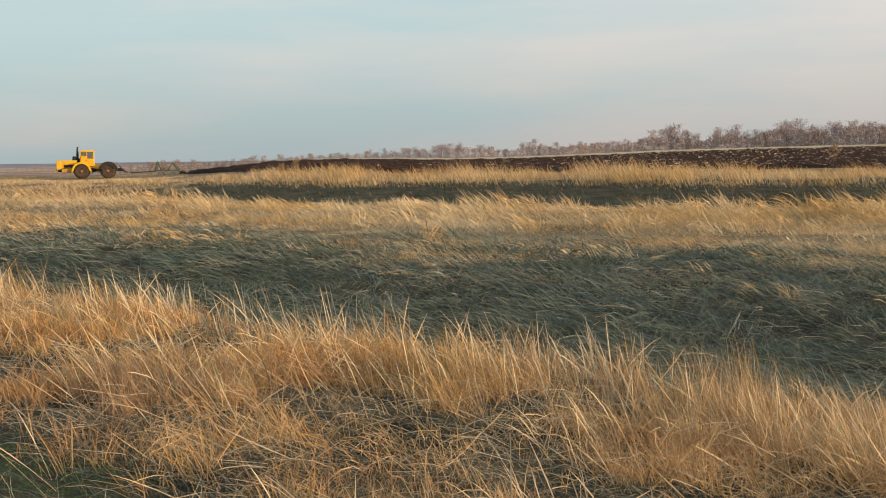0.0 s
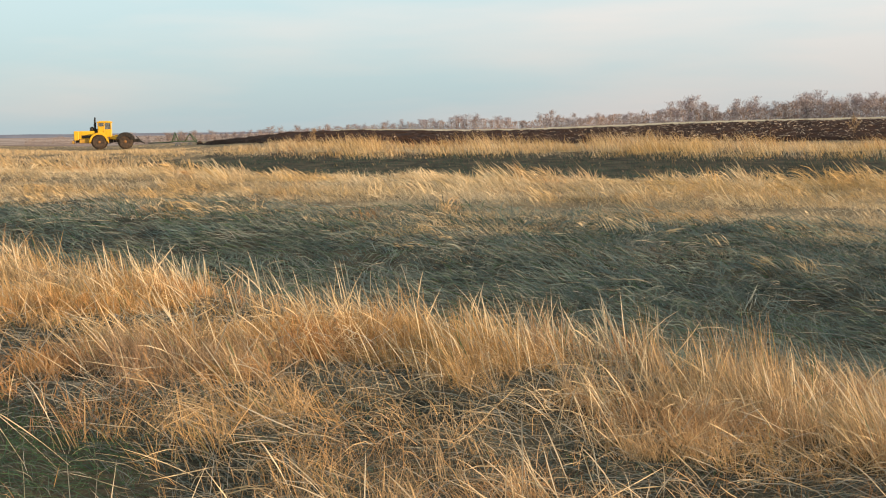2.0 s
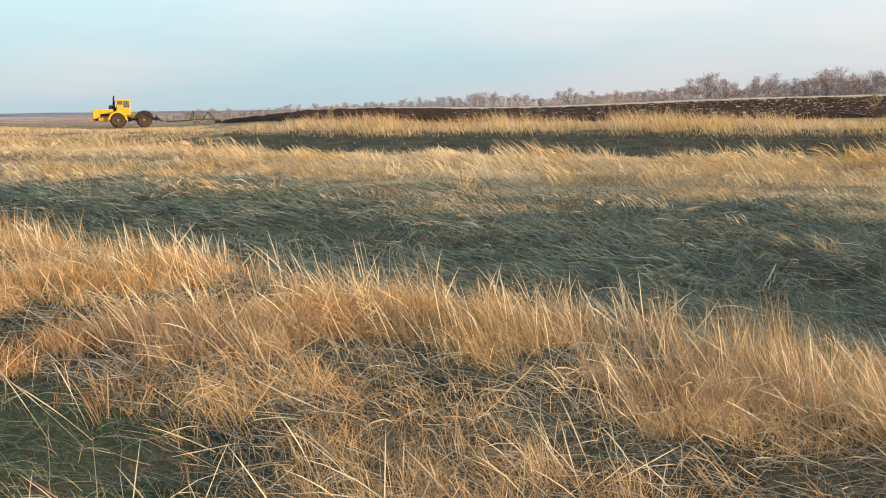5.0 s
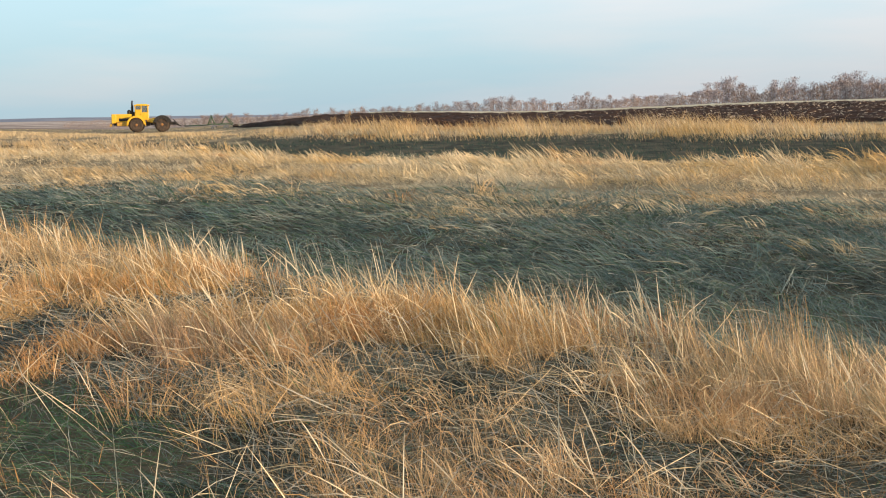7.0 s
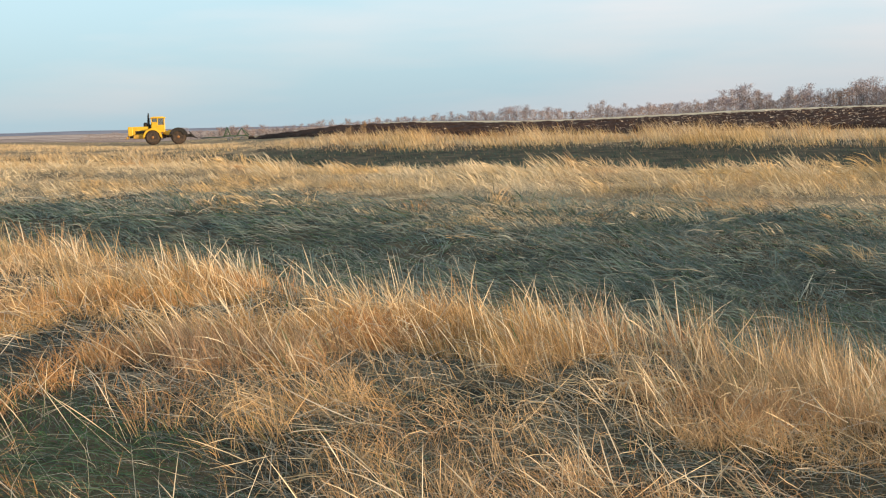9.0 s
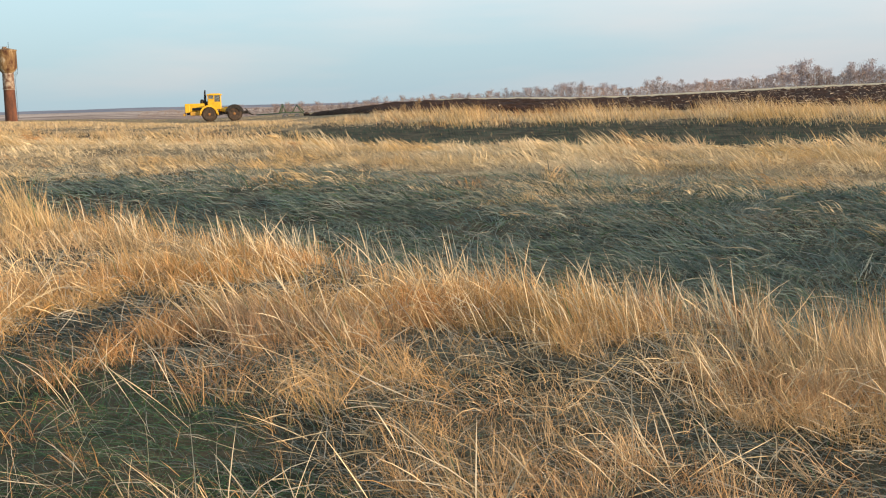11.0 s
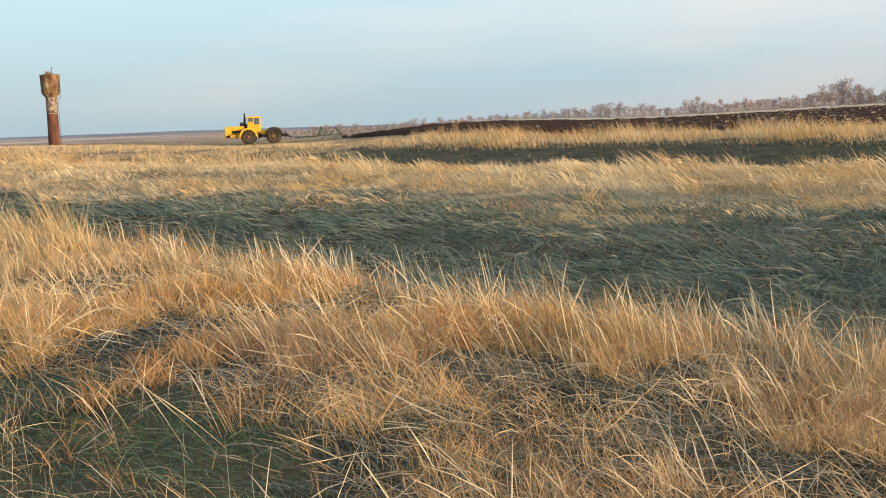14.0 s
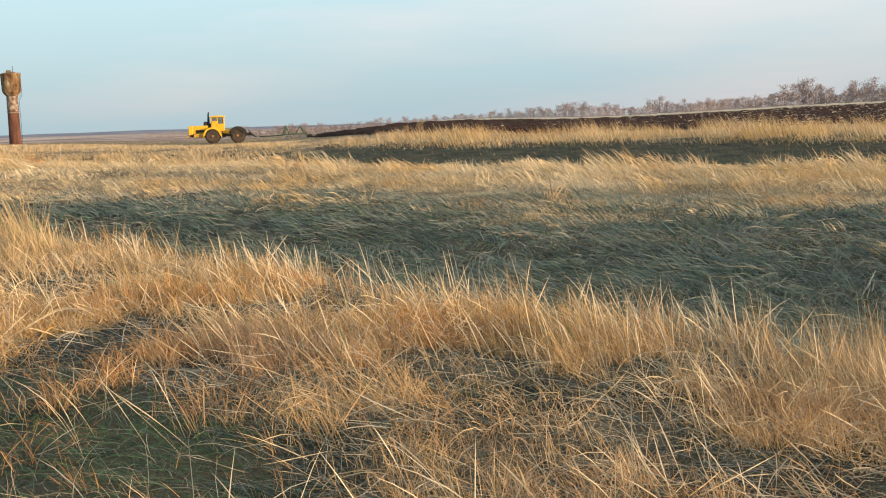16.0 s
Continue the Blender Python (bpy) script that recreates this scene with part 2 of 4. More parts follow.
def build_ground():
    radii = np.concatenate([[0.0], np.geomspace(0.8, 4700, 210)])
    angles = np.radians(np.concatenate([np.linspace(-50, 45, 250, endpoint=False), np.linspace(45, 310, 90, endpoint=False)]))
    r, a = np.meshgrid(radii, angles, indexing="ij")
    x, y = r * np.sin(a), r * np.cos(a)
    verts = np.stack([x, y, land(x, y)], -1).reshape(-1, 3)
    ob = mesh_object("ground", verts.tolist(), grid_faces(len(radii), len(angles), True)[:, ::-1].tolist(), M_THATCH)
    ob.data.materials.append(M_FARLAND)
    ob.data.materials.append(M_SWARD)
    mid, v = r[:-1].reshape(-1), across(x[:-1], y[:-1])[0].reshape(-1)
    heading = np.degrees(np.arctan2(x[:-1], y[:-1])).reshape(-1)
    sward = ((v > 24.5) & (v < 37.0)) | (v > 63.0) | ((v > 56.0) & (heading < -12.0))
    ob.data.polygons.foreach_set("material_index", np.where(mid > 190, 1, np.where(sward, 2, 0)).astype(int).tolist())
    return tagged(ob, "rolling steppe ground under matted dry grass", "ground", kind="structure")


ground = build_ground()


def build_field():
    """The ploughed field: a sheet of turned clods that tapers out behind the plough."""
    n_u, n_v = 420, 90
    left, right = radians(-12.6), radians(31.0)
    a = np.linspace(left, right, n_u)[:, None]
    near = 91.0 - 24.0 * np.sin(a) * 0.9 + 60.0 * np.exp(-(a - left) / 0.045)
    far = 156.0 + 0 * a
    f = np.linspace(0, 1, n_v)[None, :]
    s = np.minimum(near, 150) * (1 - f) + far * f
    x, y = s * np.sin(a), s * np.cos(a)
    rough = field_noise(x, y, 1.3, 5) * 0.22 + field_noise(x, y, 0.5, 6) * 0.22
    edge = np.minimum(smooth(0, 0.05, f), smooth(1.0, 0.96, f)) * smooth(left, left + 0.02, a)
    z = land(x, y) + 0.06 - 0.2 * (1 - edge) + rough * edge
    verts = np.stack([x, y, z], -1).reshape(-1, 3)
    ob = mesh_object("ploughed_field", verts.tolist(), grid_faces(n_u, n_v).tolist(), M_SOIL, smooth_faces=False)
    return tagged(ob, "freshly ploughed field of dark clods", "field", kind="structure")


def build_stubble():
    a = np.radians(np.linspace(-6.0, 33.0, 160))[:, None]
    s = np.linspace(155.0, 176.0, 14)[None, :] + 0 * a
    x, y = s * np.sin(a), s * np.cos(a)
    z = land(x, y) + 0.24 + (0.14 + 0.16 * smooth(-0.05, 0.2, a)) * smooth(0, 0.25, (s - 155) / 21) + 0.10 * field_noise(x, y, 1.5, 9)
    ob = mesh_object("stubble_strip", np.stack([x, y, z], -1).reshape(-1, 3).tolist(), grid_faces(160, 14).tolist(), M_STUBBLE)
    return tagged(ob, "pale unploughed stubble beyond the dark field", "stubble", kind="structure")


def build_hills():
    """Low wooded hills along the far horizon, with the haze of distance painted in as blue."""
    rows, cols = 8, 220
    a = np.radians(np.linspace(-75, 55, cols))[None, :]
    f = np.linspace(0, 1, rows)[:, None]
    s = 4250 + 400 * f + 0 * a
    x, y = s * np.sin(a), s * np.cos(a)
    top = -8.5 + 8 * field_noise(np.degrees(a) * 60, 0 * a, 520, 4) + 2.5 * field_noise(np.degrees(a) * 60, 0 * a, 90, 7)
    z = -14 + (top + 14) * smooth(0, 0.7, f)
    ob = mesh_object("backdrop", np.stack([x, y, z], -1).reshape(-1, 3).tolist(), grid_faces(rows, cols).tolist(), M_HAZY_WOODS)
    return tagged(ob, "low wooded hills along the horizon, bluish haze put into their colour", "hills", kind="structure")


build_field()
build_stubble()
build_hills()


# ---------------------------------------------------------------- building parts
def part(name, bm, mat, parent=None, label=""):
    """Links a bmesh as one mesh object under a thing or a part."""
    me = bpy.data.meshes.new(name)
    bm.to_mesh(me)
    bm.free()
    me.materials.append(mat)
    ob = new(name, me)
    if parent:
        ob.parent = parent
    return tagged(ob, label)


def box(bm, size, at, bevel=0.02, turn=None, taper=1.0):
    """A bevelled block; taper narrows its top."""
    made = bmesh.ops.create_cube(bm, size=1.0)["verts"]
    for v in made:
        k = taper if v.co.z > 0 else 1.0
        v.co = Vector((v.co.x * size[0] * k, v.co.y * size[1] * k, v.co.z * size[2]))
    edges = list({e for v in made for e in v.link_edges})
    if bevel:
        made = list({v for f in bmesh.ops.bevel(bm, geom=edges, offset=bevel, segments=2, affect="EDGES", profile=0.5)["faces"] for v in f.verts} | {v for v in made if v.is_valid})
    m = Matrix.Translation(at) @ (turn or Matrix())
    bmesh.ops.transform(bm, matrix=m, verts=made)
    return bm


def tube(bm, a, b, r0, r1=None, sides=10, caps=True):
    """A tapered round bar from a to b."""
    a, b = Vector(a), Vector(b)
    r1 = r0 if r1 is None else r1
    q = (b - a).to_track_quat("Z", "Y").to_matrix()
    ends = []
    for c, r in ((a, r0), (b, r1)):
        ends.append([bm.verts.new(c + q @ Vector((r * math.cos(2 * math.pi * i / sides), r * math.sin(2 * math.pi * i / sides), 0))) for i in range(sides)])
    for i in range(sides):
        bm.faces.new((ends[0][i], ends[0][(i + 1) % sides], ends[1][(i + 1) % sides], ends[1][i])).smooth = True
    if caps:
        bm.faces.new(ends[0][::-1])
        bm.faces.new(ends[1])
    return bm


def lathe(bm, profile, sides=28, axis="Z", at=(0, 0, 0)):
    """Turns (radius, height) pairs round an axis."""
    rings = []
    for r, h in profile:
        ring = []
        for i in range(sides):
            c, s = r * math.cos(2 * math.pi * i / sides), r * math.sin(2 * math.pi * i / sides)
            p = (c, s, h) if axis == "Z" else (c, h, s)
            ring.append(bm.verts.new(Vector(p) + Vector(at)))
        rings.append(ring)
    for k in range(len(rings) - 1):
        for i in range(sides):
            bm.faces.new((rings[k][i], rings[k][(i + 1) % sides], rings[k + 1][(i + 1) % sides], rings[k + 1][i])).smooth = True
    bm.faces.new(rings[0][::-1])
    bm.faces.new(rings[-1])
    bmesh.ops.recalc_face_normals(bm, faces=bm.faces[:])
    return bm


def arch(bm, radius, thick, width, start, end, at, steps=14):
    """A curved mudguard of sheet steel with real thickness, round the y axis."""
    rings = []
    for i in range(steps + 1):
        t = radians(start + (end - start) * i / steps)
        ring = []
        for r, y in ((radius, -width / 2), (radius + thick, -width / 2), (radius + thick, width / 2), (radius, width / 2)):
            ring.append(bm.verts.new(Vector((r * math.cos(t), y, r * math.sin(t))) + Vector(at)))
        rings.append(ring)
    for k in range(steps):
        for i in range(4):
            bm.faces.new((rings[k][i], rings[k][(i + 1) % 4], rings[k + 1][(i + 1) % 4], rings[k + 1][i]))
    bm.faces.new(rings[0])
    bm.faces.new(rings[-1][::-1])
    bmesh.ops.recalc_face_normals(bm, faces=bm.faces[:])
    return bm


def thing(name, m, label, category, group=""):
    ob = new(name)
    ob.empty_display_size = 0.3
    ob.matrix_world = m
    return tagged(ob, label, category, group)


def place(heading, s):
    x, y = s * math.sin(radians(heading)), s * math.cos(radians(heading))
    return x, y, float(land(x, y))


# ---------------------------------------------------------------- the tractor
def build_wheel(parent, at, side):
    """A large cleated field tyre on a dished yellow rim."""
    bm = bmesh.new()
    lathe(bm, [(0.42, -0.26), (0.62, -0.31), (0.80, -0.30), (0.855, -0.22), (0.865, 0.0), (0.855, 0.22), (0.80, 0.30), (0.62, 0.31), (0.42, 0.26)], 32, "Y", at)
    for i in range(22):
        t = 2 * math.pi * i / 22
        for sgn in (-1, 1):
            m = Matrix.Rotation(-t - sgn * 0.07, 4, "Y") @ Matrix.Translation((0, 0, 0.875)) @ Matrix.Rotation(sgn * 0.6, 4, "Z")
            m = Matrix.Translation(Vector(at)) @ m @ Matrix.Translation((0, sgn * 0.15, 0))
            box(bm, (0.055, 0.30, 0.06), (0, 0, 0), 0, m)
    tyre = part("tyre", bm, M_RUBBER, parent, "dusty cleated tyre")
    bm = bmesh.new()
    y = at[1] + side * 0.16
    lathe(bm, [(0.44, -0.08), (0.44, 0.06), (0.40, 0.07), (0.34, 0.0), (0.20, -0.02), (0.17, 0.10), (0.05, 0.11)] if side > 0
          else [(0.05, -0.11), (0.17, -0.10), (0.20, 0.02), (0.34, 0.0), (0.40, -0.07), (0.44, -0.06), (0.44, 0.08)], 24, "Y", (at[0], y, at[2]))
    rim = part("rim", bm, M_RIM, tyre, "earth-stained dished wheel rim")
    return tyre


def build_tractor(m):
    t = thing("tractor", m, "yellow articulated four-wheel tractor ploughing, dusty paint", "tractor")
    wheel_z = 0.865
    for name_x in (1.45, -1.62):
        for side in (-1, 1):
            build_wheel(t, (name_x, side * 1.06, wheel_z), side)
    bm = bmesh.new()
    box(bm, (4.3, 0.95, 0.42), (2.05, 0, 1.02), 0.04)
    box(bm, (3.1, 0.85, 0.40), (-1.75, 0, 1.0), 0.04)
    tube(bm, (0.05, 0, 0.75), (0.05, 0, 1.45), 0.22, sides=14)
    for x in (1.45, -1.62):
        tube(bm, (x, -1.0, wheel_z), (x, 1.0, wheel_z), 0.19, sides=14)
        box(bm, (0.5, 0.55, 0.5), (x, 0, wheel_z), 0.08)
    part("chassis", bm, M_DARK, t, "dark oily steel chassis with axles")
    # bonnet: a long flat-topped box, with a darker opening in its side and a grille in front
    bm = bmesh.new()
    box(bm, (2.45, 1.16, 0.98), (3.15, 0, 1.72), 0.07)
    box(bm, (0.55, 1.30, 1.12), (4.10, 0, 1.64), 0.06)
    box(bm, (0.9, 1.0, 0.30), (1.75, 0, 1.55), 0.05)
    bonnet = part("bonnet", bm, M_YELLOW, t, "yellow flat-topped bonnet")
    bm = bmesh.new()
    for i in range(7):
        box(bm, (0.03, 1.0, 0.05), (4.39, 0, 1.30 + i * 0.12), 0.008)
    box(bm, (0.02, 1.04, 0.92), (4.375, 0, 1.66), 0.005)
    part("grille", bm, M_DARK, bonnet, "dark radiator grille")
    for side in (-1, 1):
        bm = bmesh.new()
        box(bm, (1.30, 0.03, 0.34), (2.85, side * 0.59, 1.52), 0.01)
        for i in range(6):
            box(bm, (0.05, 0.05, 0.30), (2.35 + i * 0.2, side * 0.60, 1.52), 0.008)
        part("side_vent", bm, M_DARK, bonnet, "dark louvred engine opening")
        bm = bmesh.new()
        lathe(bm, [(0.10, -0.05), (0.12, 0.0), (0.10, 0.04)], 14, "Y", (0, 0, 0))
        bmesh.ops.transform(bm, matrix=pose(4.40, side * 0.38, 1.10, 0, 0, -90), verts=bm.verts[:])
        part("headlight", bm, M_STEEL, t, "round headlight")
        bm = bmesh.new()
        box(bm, (1.5, 0.46, 0.46), (3.0, side * 0.78, 0.98), 0.08)
        part("fuel_tank", bm, M_YELLOW_DIRTY, t, "dusty yellow side tank")
    bm = bmesh.new()
    box(bm, (0.22, 1.9, 0.28), (4.48, 0, 0.86), 0.04)
    part("bumper", bm, M_YELLOW_DIRTY, t)
    # cab
    bm = bmesh.new()
    box(bm, (1.62, 1.84, 0.86), (0.86, 0, 1.88), 0.06)
    for x in (0.12, 0.90, 1.62):
        for side in (-1, 1):
            box(bm, (0.10, 0.09, 0.92), (x, side * 0.84, 2.72), 0.02)
    box(bm, (1.56, 1.74, 0.08), (0.87, 0, 2.34), 0.02)
    cab = part("cab", bm, M_YELLOW, t, "yellow cab body with window pillars")
    cab.location.x = -0.08
    bm = bmesh.new()
    box(bm, (1.82, 1.92, 0.16), (0.86, 0, 3.24), 0.06)
    box(bm, (1.3, 1.3, 0.10), (0.86, 0, 3.34), 0.04)
    part("roof", bm, M_YELLOW, cab, "yellow cab roof")
    for side in (-1, 1):
        for x0, x1 in ((0.17, 0.85), (0.95, 1.57)):
            bm = bmesh.new()
            box(bm, (x1 - x0, 0.02, 0.82), ((x0 + x1) / 2, side * 0.84, 2.77), 0.004)
            part("side_window", bm, M_GLASS, cab, "dull cab window")
        bm = bmesh.new()
        box(bm, (0.70, 0.03, 1.34), (1.24, side * 0.925, 2.06), 0.015)
        door = part("cab_door", bm, M_YELLOW, cab)
        bm = bmesh.new()
        box(bm, (0.14, 0.05, 0.03), (0.98, side * 0.955, 2.15), 0.01)
        part("handle", bm, M_DARK, door)
    for x in (0.10, 1.64):
        bm = bmesh.new()
        box(bm, (0.02, 1.55, 0.80), (x, 0, 2.77), 0.004)
        part("windscreen", bm, M_GLASS, cab, "dull cab windscreen")
    bm = bmesh.new()
    box(bm, (0.5, 0.55, 0.12), (0.55, 0, 2.36), 0.04)
    box(bm, (0.12, 0.55, 0.62), (0.30, 0, 2.66), 0.05)
    part("seat", bm, M_DARK, cab)
    # exhausts and air filter in front of the cab
    for y, top in ((0.42, 3.55), (-0.34, 3.78)):
        bm = bmesh.new()
        tube(bm, (1.92, y, 1.7), (1.92, y, top - 0.55), 0.13, sides=12)
        tube(bm, (1.92, y, top - 0.55), (1.92, y, top), 0.085, 0.09, sides=12)
        tube(bm, (1.92, y, top - 0.1), (1.87, y, top + 0.05), 0.09, sides=10)
        part("exhaust_pipe", bm, M_DARK, t, "sooty upright exhaust stack")
    bm = bmesh.new()
    tube(bm, (2.28, 0.25, 2.1), (2.28, 0.25, 2.6), 0.24, sides=16)
    tube(bm, (2.28, 0.25, 2.6), (2.28, 0.25, 2.7), 0.16, sides=16)
    part("air_filter", bm, M_DARK, t, "dark drum air filter")
    bm = bmesh.new()
    box(bm, (1.0, 0.95, 0.75), (1.72, 0, 1.85), 0.1)
    box(bm, (0.5, 0.7, 0.3), (1.72, 0, 2.3), 0.08)
    part("engine", bm, M_DARK, t, "dark exposed engine block")
    for side in (-1, 1):
        bm = bmesh.new()
        arch(bm, 1.04, 0.09, 0.74, -8, 186, (1.45, side * 1.06, wheel_z))
        arch(bm, 0.90, 0.22, 0.03, 4, 176, (1.45, side * 1.445, wheel_z))
        part("front_mudguard", bm, M_YELLOW, t, "yellow arched mudguard")
        bm = bmesh.new()
        arch(bm, 1.05, 0.09, 0.76, 2, 172, (-1.62, side * 1.06, wheel_z))
        arch(bm, 0.70, 0.43, 0.03, 18, 162, (-1.62, side * 1.455, wheel_z))
        part("rear_mudguard", bm, M_DARK, t, "dark arched rear mudguard")
        bm = bmesh.new()
        for k in range(4):
            box(bm, (0.36, 0.06, 0.04), (0.42, side * (0.98 + 0.03 * (3 - k)), 0.62 + k * 0.27), 0.01)
        for x in (0.24, 0.60):
            tube(bm, (x, side * 1.06, 0.6), (x, side * 0.97, 1.5), 0.02, sides=6)
        part("ladder", bm, M_DARK, t, "dark steel cab ladder")
    bm = bmesh.new()
    box(bm, (1.6, 1.2, 0.16), (-1.55, 0, 1.55), 0.04)
    box(bm, (0.8, 0.9, 0.42), (-0.75, 0, 1.50), 0.06)
    box(bm, (1.1, 1.7, 0.5), (-0.35, 0, 1.35), 0.12, Matrix.Rotation(radians(-14), 4, "Y"))
    part("rear_deck", bm, M_YELLOW, t, "yellow sloping rear deck over the axle")
    bm = bmesh.new()
    for side in (-1, 1):
        tube(bm, (-3.1, side * 0.45, 0.95), (-3.9, side * 0.35, 0.62), 0.06, sides=8)
        tube(bm, (-2.9, side * 0.45, 1.5), (-3.6, side * 0.38, 0.75), 0.045, sides=8)
    box(bm, (0.25, 1.1, 0.16), (-3.2, 0, 1.05), 0.03)
    part("rear_linkage", bm, M_DARK, t, "dark hitch arms")
    return t


def build_harrow(m):
    """A wide trailed disc implement with folding wing frames."""
    h = thing("disc_harrow", m, "green trailed disc implement with raised folding struts, working soil", "farm implement")
    bm = bmesh.new()
    tube(bm, (3.2, 0, 0.62), (0.2, 0.7, 0.72), 0.07, sides=8)
    tube(bm, (3.2, 0, 0.62), (0.2, -0.7, 0.72), 0.07, sides=8)
    part("drawbar", bm, M_GREEN, h)
    bm = bmesh.new()
    for x in (0.3, -1.1, -2.6):
        box(bm, (0.14, 6.6, 0.14), (x, 0, 0.74), 0.02)
    for y in (-3.1, -1.1, 1.1, 3.1):
        box(bm, (3.1, 0.12, 0.12), (-1.15, y, 0.80), 0.02)
    part("frame", bm, M_GREEN, h)
    for y in (-1.15, 1.15):
        for x0, x1, top in ((0.3, -0.5, 1.9), (-2.5, -1.3, 1.75)):
            bm = bmesh.new()
            tube(bm, (x0, y, 0.8), ((x0 + x1) / 2, y * 0.9, top), 0.055, sides=8)
            tube(bm, (x1, y, 0.8), ((x0 + x1) / 2, y * 0.9, top), 0.055, sides=8)
            tube(bm, ((x0 + x1) / 2, y * 0.9, top), (x0 - 0.3, y * 2.6, 0.85), 0.04, sides=8)
            part("folding_strut", bm, M_GREEN, h, "raised green folding strut")
    for x, n in ((-0.4, 14), (-1.9, 14)):
        bm = bmesh.new()
        tube(bm, (x, -3.2, 0.32), (x, 3.2, 0.32), 0.045, sides=8)
        part("gang_shaft", bm, M_DARK, h)
        for i in range(n):
            bm = bmesh.new()
            y = -3.1 + 6.2 * i / (n - 1)
            lathe(bm, [(0.30, -0.012), (0.16, 0.03), (0.04, 0.05), (0.04, 0.065), (0.17, 0.045), (0.305, -0.002)], 18, "Y", (x, y, 0.32))
            part("disc", bm, M_STEEL, h, "soil-polished steel disc" if i == 0 else "")
    for side in (-1, 1):
        bm = bmesh.new()
        lathe(bm, [(0.20, -0.12), (0.36, -0.13), (0.40, -0.06), (0.40, 0.06), (0.36, 0.13), (0.20, 0.12)], 20, "Y", (-3.1, side * 0.9, 0.40))
        part("transport_wheel", bm, M_RUBBER, h)
        bm = bmesh.new()
        tube(bm, (-3.1, side * 0.72, 0.40), (-2.6, side * 0.72, 0.76), 0.05, sides=8)
        part("wheel_arm", bm, M_GREEN, h)
    return h


# ---------------------------------------------------------------- the water tower
def build_tower(m):
    t = thing("water_tower", m, "rusty steel water tower with drum tank on slim shaft", "water tower")
    bm = bmesh.new()
    lathe(bm, [(0.82, -0.4), (0.80, 0.3), (0.75, 2.4), (0.73, 4.6), (0.71, 6.75)], 28)
    for z in (1.5, 3.1, 4.7):
        lathe(bm, [(0.74, z - 0.03), (0.79, z - 0.02), (0.79, z + 0.02), (0.74, z + 0.03)], 28)
    shaft = part("shaft", bm, M_RUST_RED, t, "red rusted riveted steel shaft")
    bm = bmesh.new()
    lathe(bm, [(0.735, 4.5), (0.75, 4.55), (0.737, 6.68), (0.72, 6.73)], 28)
    part("paint_band", bm, M_FLAKED, shaft, "flaking pale paint on the shaft's upper part")
    bm = bmesh.new()
    lathe(bm, [(0.71, 6.70), (0.80, 6.80), (1.12, 7.20), (1.20, 7.34), (1.28, 9.55), (1.33, 9.60), (1.33, 9.68), (1.28, 9.72), (0.3, 9.95)], 32)
    for z in (7.75, 8.35, 8.95):
        lathe(bm, [(1.20, z - 0.025), (1.275, z - 0.02), (1.275, z + 0.02), (1.20, z + 0.025)], 32)
    tank = part("tank", bm, M_RUST, t, "brown rusted drum tank with a cone base")
    bm = bmesh.new()
    tube(bm, (0.45, 0.1, 9.85), (0.45, 0.1, 10.75), 0.035, sides=6)
    part("mast", bm, M_DARK, tank, "thin mast on the tank lid")
    bm = bmesh.new()
    for i in range(5):
        a = math.pi * 2 * i / 5
        tube(bm, (-0.25 + 0.4 * math.cos(a), 0.4 * math.sin(a), 9.75), (-0.25 + 0.4 * math.cos(a), 0.4 * math.sin(a), 10.2), 0.025, sides=6)
    tube(bm, (-0.25, 0, 9.9), (-0.25, 0, 10.15), 0.3, 0.26, sides=14)
    part("hatch", bm, M_FLAKED, tank, "pale hatch with short rail posts")
    bm = bmesh.new()
    for y in (-0.2, 0.2):
        tube(bm, (0.95, y, 0.6), (0.92, y, 6.2), 0.02, sides=6)
        tube(bm, (1.38, y, 6.7), (1.38, y, 9.9), 0.02, sides=6)
        tube(bm, (0.92, y, 6.2), (1.38, y, 6.7), 0.02, sides=6)
    for i in range(17):
        tube(bm, (0.94, -0.2, 0.8 + i * 0.32), (0.94, 0.2, 0.8 + i * 0.32), 0.014, sides=6)
    for i in range(10):
        tube(bm, (1.38, -0.2, 6.8 + i * 0.32), (1.38, 0.2, 6.8 + i * 0.32), 0.014, sides=6)
    part("ladder", bm, M_DARK, t, "thin rusted ladder")
    return t


tx, ty, tz = place(-16.2, 152.0)
build_tractor(pose(tx, ty, tz + 0.02, 0, 0, 90 + 104))
hx, hy, hz = place(-13.4, 154.0)
build_harrow(pose(hx, hy, hz - 0.28, 0, 0, 90 + 102))
wx, wy, wz = place(-25.5, 170.0)
build_tower(pose(wx, wy, wz - 0.35, 0, -0.5, 60))


# ---------------------------------------------------------------- trees
def ribbons(base, direction, length, width, droop, rng):
    """Thin tapering twigs: one triangle pair each, as arrays of corners (n, 4, 3)."""
    n = len(base)
    side = np.cross(direction, rng.normal(size=(n, 3)))
    side /= np.linalg.norm(side, axis=1, keepdims=True) + 1e-9
    tip = base + direction * length[:, None]
    tip[:, 2] -= droop * length
    mid = (base + tip) / 2
    mid[:, 2] += 0.12 * length
    return np.stack([base, mid - side * width[:, None], tip, mid + side * width[:, None]], 1)


